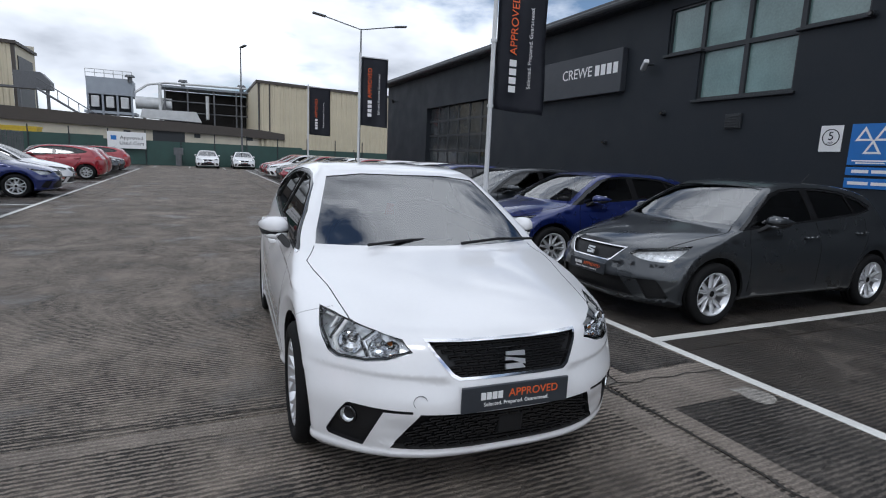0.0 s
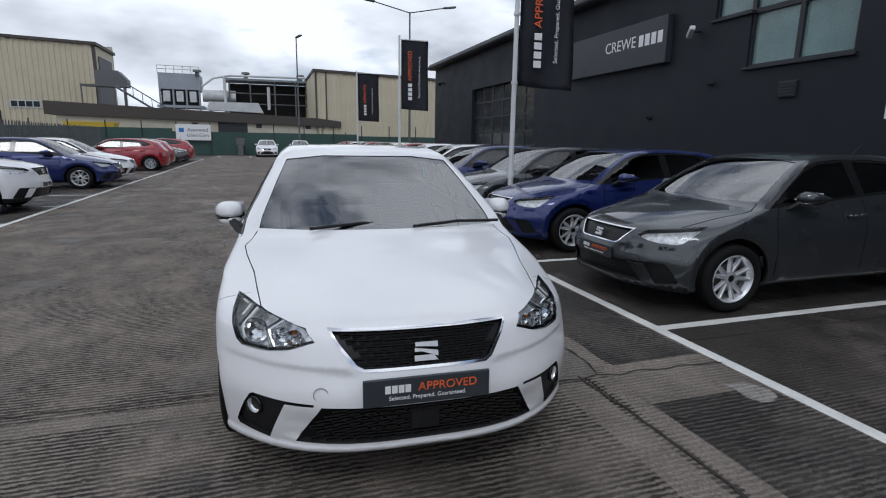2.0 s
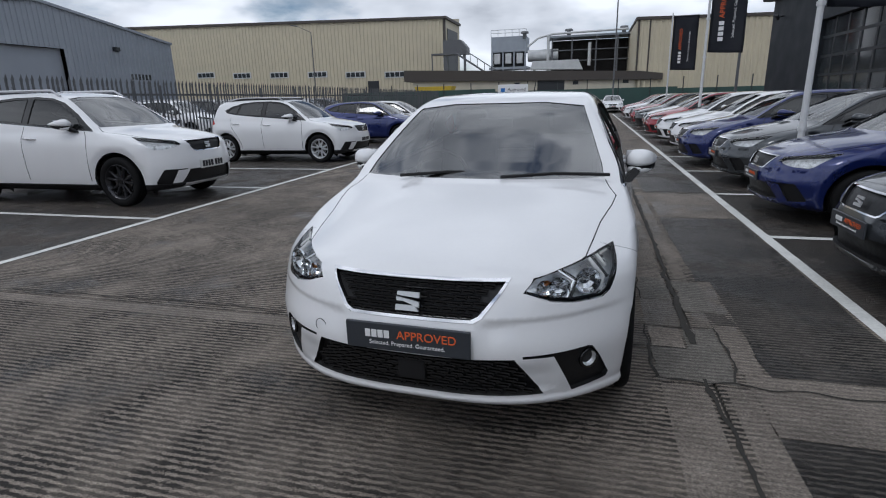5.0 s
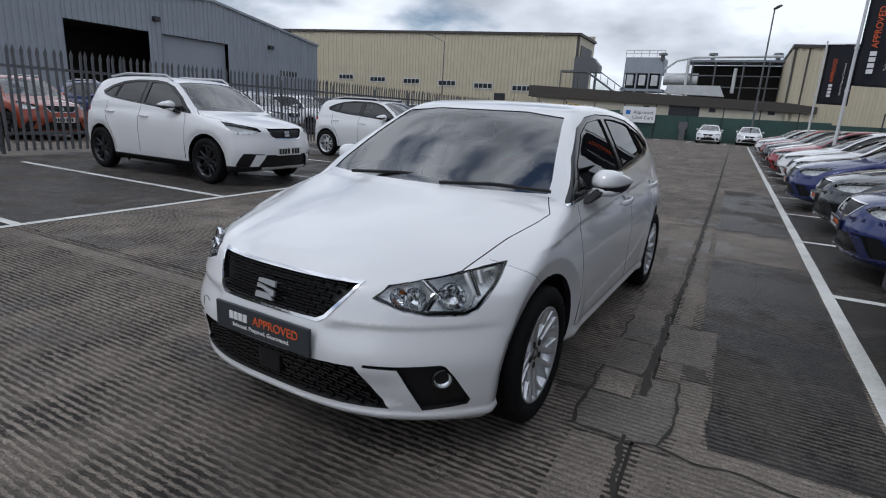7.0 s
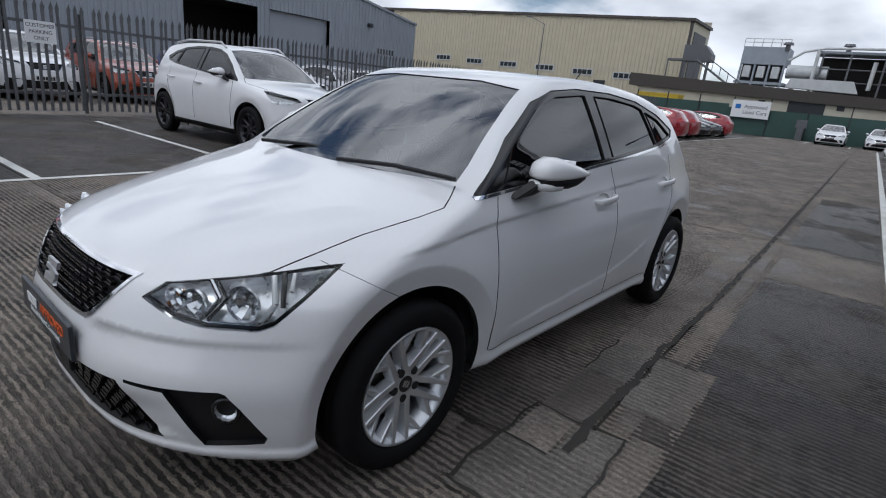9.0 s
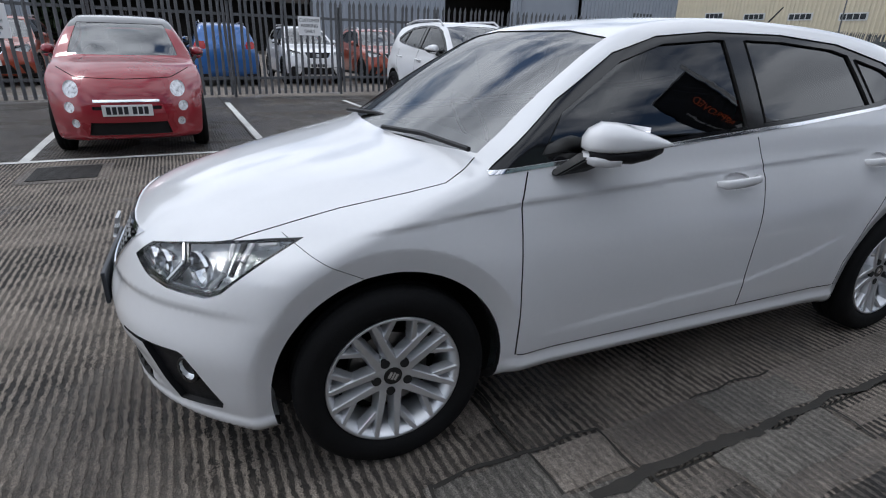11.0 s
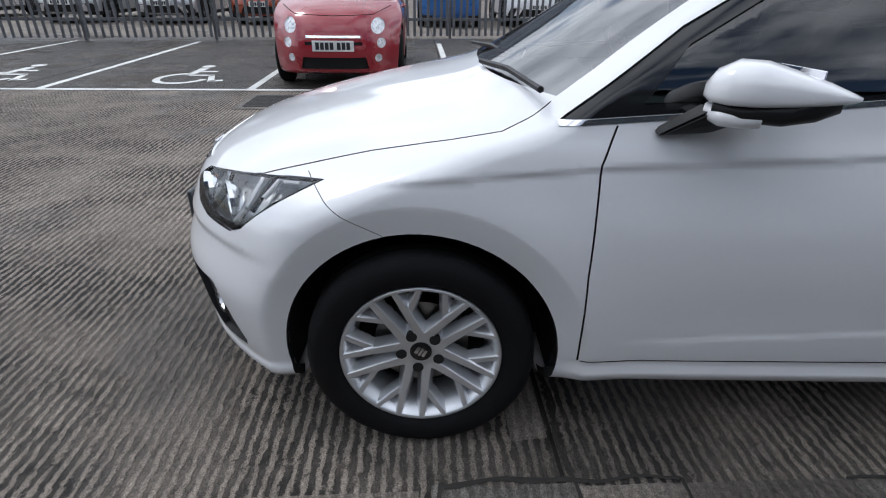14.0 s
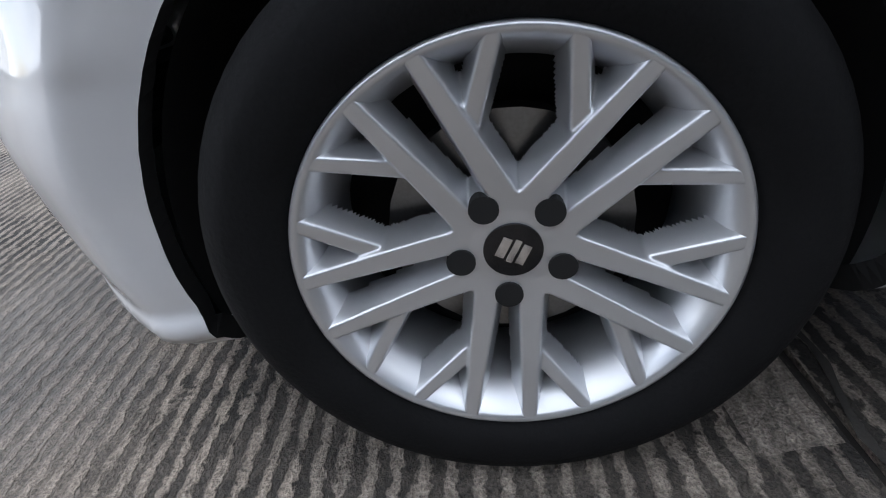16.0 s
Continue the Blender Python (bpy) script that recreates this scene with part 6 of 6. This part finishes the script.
def lamp_line(name, pts, back, r, material, s, label=""):
    """A moulded line inside a lamp, through points of the front corner."""
    return part(name, path_tube([(s * x, y, z) for x, y, z in (corner(a, z, back) for a, z in pts)], r, 8), M[material], hero, label)


for s in (1, -1):
    rim_line = [(.69 + (a - .69) * 0.965, .71 + (z - .71) * 0.92) for a, z in LAMP]
    lamp_line("lamp_bezel", rim_line + rim_line[:1], 0.012, 0.0065, "gloss_black", s, "gloss black lamp bezel")
    for (a, z, r), turn in (((.515, .698, .036), 14), ((.575, .697, .043), 20), ((.712, .704, .055), 26)):
        x, y, z = corner(a, z, 0.008)
        prof = [(r * 1.0, -0.0), (r * 0.95, 0.012), (r * 0.75, 0.026), (r * 0.45, 0.036), (0.012, 0.04), (0.012, 0.026), (0.001, 0.024)]
        part("reflector", lathe(prof, 14, "Z"), M["reflector"], hero, "faceted chrome lamp reflector", at=pose(s * x, y, z, 90, 0, s * turn) @ Matrix.Rotation(math.pi, 4, "X"))
    x, y, z = corner(.535, .712, 0.03)
    part("bulb", tube((s * x, y, z), (s * x, y - 0.02, z), 0.011, 0.006), M["amber"], hero, "amber indicator bulb")
    lamp_line("light_guide", [(.455, .682), (.53, .662), (.625, .650), (.745, .648), (.785, .667), (.80, .70)], 0.016, 0.0045, "reflector", s)
    lamp_line("divider", [(.60, .752), (.648, .712), (.60, .655)], 0.016, 0.008, "reflector", s)
    lamp_line("divider", [(.615, .752), (.665, .712), (.62, .655)], 0.018, 0.006, "gloss_black", s)
    lamp_line("daylight_strip", [(.775, .766), (.80, .705), (.765, .66)], 0.014, 0.009, "white_ink", s, "white daytime running strip")
    lamp_line("daylight_strip", [(.83, .772), (.835, .735)], 0.014, 0.007, "white_ink", s)
    lamp_line("daylight_strip", [(.85, .772), (.90, .778)], 0.014, 0.005, "white_ink", s)
    lamp_line("divider", [(.80, .775), (.82, .70)], 0.016, 0.008, "gloss_black", s)
    x, y, z = corner(.685, .398, 0.008)
    part("fog_lamp", lathe([(.034, 0), (.031, .010), (.02, .018), (.001, .02)], 12, "Z"), M["lamp_back"], hero, "round fog lamp", at=pose(s * x, y, z, 90, 0, s * 40) @ Matrix.Rotation(math.pi, 4, "X"))
    x, y, z = corner(.685, .398, 0.006)
    part("fog_ring", lathe([(.033, 0), (.042, 0), (.045, .012), (.033, .012), (.033, 0)], 24, "Z"), M["gloss_black"], hero, at=pose(s * x, y, z, 90, 0, s * 40) @ Matrix.Rotation(math.pi, 4, "X"), smooth=True)
y = front_y(.33, .50)
part("tow_cover", lathe([(.028, 0.0), (.03, .0), (.03, .003), (.028, .003), (.028, 0.0)], 28, "Z"), M["cabin"], hero, "round tow eye cover line", at=pose(-.42, front_y(.42, .50) + .002, .50, 90, 0, -12))
for x, a in ((-0.42, 1), (0.16, 1)):
    w = part("wiper", path_tube([(x, 1.02, 1.012), (x + 0.28, 1.08, 1.028), (x + 0.56, 1.13, 1.02)], 0.009, 6), M["trim"], hero)
part("rear_mirror", box(-0.11, 1.62, 1.24, 0.11, 1.65, 1.30, 0.01), M["cabin"], hero)

# ---- parked cars ----
BODY = ("body", "mirror_shell", "door_handle")


def repaint(car, m, label):
    for o in car.children_recursive:
        if o.name.split(".")[0] in BODY:
            o.material_slots[0].link = "OBJECT"
            o.material_slots[0].material = m
    return tagged(car, label)




def nose_to(u, v, side):
    """A bay pose: side 1 stands east of the aisle, nose to it; -1 west; 0 at the far end, nose to the entrance."""
    return LOT @ pose(u, v, 0, 0, 0, {1: -90, -1: 90, 0: 0, 2: 90, -2: -90}[side])


def sized(car, sx, sy, sz):
    car.matrix_basis = car.matrix_basis @ Matrix.Diagonal((sx, sy, sz, 1))
    return car


ROW_SIZE, BIG_SIZE, SMALL_SIZE, CITY_SIZE = (1.02, 1.05, 0.985), (1.05, 1.12, 1.155), (1.0, 1.02, 1.066), (0.945, 0.90, 1.06)
lot_cars = "cars parked in the lot"
row_car = sized(build_car("hatchback", "hatch", nose_to(2.5, 2.55, 1), M["grey"], "dark metallic grey hatchback nose-out in its bay, dealer plate", 0.05, lot_cars), *ROW_SIZE)
for x, y_, z, w_, h_ in ((0.0, 1.72, 1.22, 0.06, 0.09), (0.42, 1.50, 1.08, 0.1, 0.07)):
    part("price_card", box(x - w_, y_, z - h_, x + w_, y_ + 0.004, z + h_), M["plate_white"], row_car, "white price card behind the windscreen")
for k, (c, words) in enumerate((("blue", "deep blue metallic hatchback parked beside the flagpole"), ("grey", "dark grey metallic hatchback parked nose-out"), ("blue", "blue metallic hatchback parked nose-out"), ("white", "white hatchback parked nose-out in the long row"), ("white", "white hatchback parked nose-out in the long row"), ("red", "red hatchback parked nose-out in the long row"), ("white", "white hatchback parked nose-out in the long row"), ("black", "black hatchback parked nose-out in the long row"), ("red", "red hatchback parked nose-out in the long row"), ("black", "black hatchback parked nose-out in the long row"), ("white", "white hatchback parked nose-out in the long row"), ("red", "red hatchback parked nose-out in the long row"), ("red", "red hatchback parked nose-out in the long row"))):
    c_ = copy_thing(row_car, nose_to(2.56 + 0.1 * math.sin(k * 2.3), 5.3 + 2.55 * k, 1))
    repaint(c_, M[c], words)
for u, v, side, c, words in ((-4.75, 16.8, -1, "blue", "blue metallic hatchback with silver wheels, nose-out"), (-4.9, 19.5, -1, "white", "white hatchback parked nose-out beside the blue one"), (-9.1, 26.4, -2, "red", "red hatchback parked nose-in with tail to the aisle"), (-9.3, 29.4, -2, "red", "red hatchback parked nose-in, tail lamps to the aisle"), (-5.0, 32.0, -1, "black", "black hatchback parked nose-out by the far end"), (-5.0, 34.6, -1, "black", "black hatchback parked nose-out by the far end"), (-9.2, 37.2, -2, "red", "red hatchback parked nose-in by the far end"), (-0.35, 45.6, 0, "white", "white hatchback parked against the green fence"), (2.5, 46.4, 0, "white", "white hatchback parked against the green fence")):
    repaint(copy_thing(row_car, nose_to(u, v, side)), M[c], words)
big_suv = sized(build_car("suv", "suv", nose_to(-5.05, 5.4, -1), M["white"], "white sport utility car with roof rails and dark wheels", 0.05, lot_cars, rim_mat=M["dark_alloy"], plate="plate_white", grille_z=0.075, lower=True), *BIG_SIZE)
for s in (1, -1):
    part("roof_rail", path_tube([(s * .56, 1.85, 1.40), (s * .55, 2.0, 1.475), (s * .54, 3.0, 1.485), (s * .55, 3.4, 1.43)], 0.016, 8), M["silver"], big_suv)
small_suv = repaint(copy_thing(big_suv, nose_to(-4.85, 11.05, -1)), M["white"], "white compact crossover with black roof and silver wheels")
small_suv.matrix_basis = nose_to(-4.85, 11.05, -1) @ Matrix.Diagonal((*SMALL_SIZE, 1))
for o in list(small_suv.children_recursive):
    kind_ = o.name.split(".")[0]
    if kind_ == "rim":
        o.material_slots[0].link = "OBJECT"
        o.material_slots[0].material = M["alloy"]
part("roof_panel", box(-0.55, 1.9, 1.425, 0.55, 3.4, 1.47, 0.02), M["gloss_black"], small_suv, "black contrast roof panel")
city_car = sized(build_car("city_car", "city", nose_to(-4.75, -0.2, -1), M["red"], "small rounded red city car with round headlamps", 0.042, lot_cars, plate="plate_white", roof=M["black"]), *CITY_SIZE)
for k, (v, side, c, words) in enumerate(((-13.0, -1, "silver", "silver utility car behind the palisade fence"), (-9.0, -1, "silver", "silver utility car behind the palisade fence"), (-6.3, -1, "silver", "silver utility car behind the palisade fence"), (-3.6, -1, "orange", "rust red utility car behind the palisade fence"), (1.75, -2, "midblue", "bright blue utility car parked tail-out behind the fence"), (4.3, -1, "white", "white utility car behind the palisade fence"), (6.8, -1, "orange", "rust red utility car behind the palisade fence"), (9.6, -1, "blue", "dark blue utility car behind the palisade fence"), (12.8, -1, "white", "white utility car behind the palisade fence"), (15.6, -1, "silver", "silver utility car behind the palisade fence"), (18.4, -1, "white", "white utility car behind the palisade fence"), (21.2, -1, "black", "black utility car behind the palisade fence"), (24, -1, "white", "white utility car behind the palisade fence"), (27, -1, "silver", "silver utility car behind the palisade fence"), (30, -1, "white", "white utility car behind the palisade fence"), (33, -1, "grey", "grey utility car behind the palisade fence"))):
    o = repaint(copy_thing(big_suv, nose_to(-14.5 if side == -1 else -18.9, v, side)), M[c], words)
    tagged(o, group="cars beyond the fence")
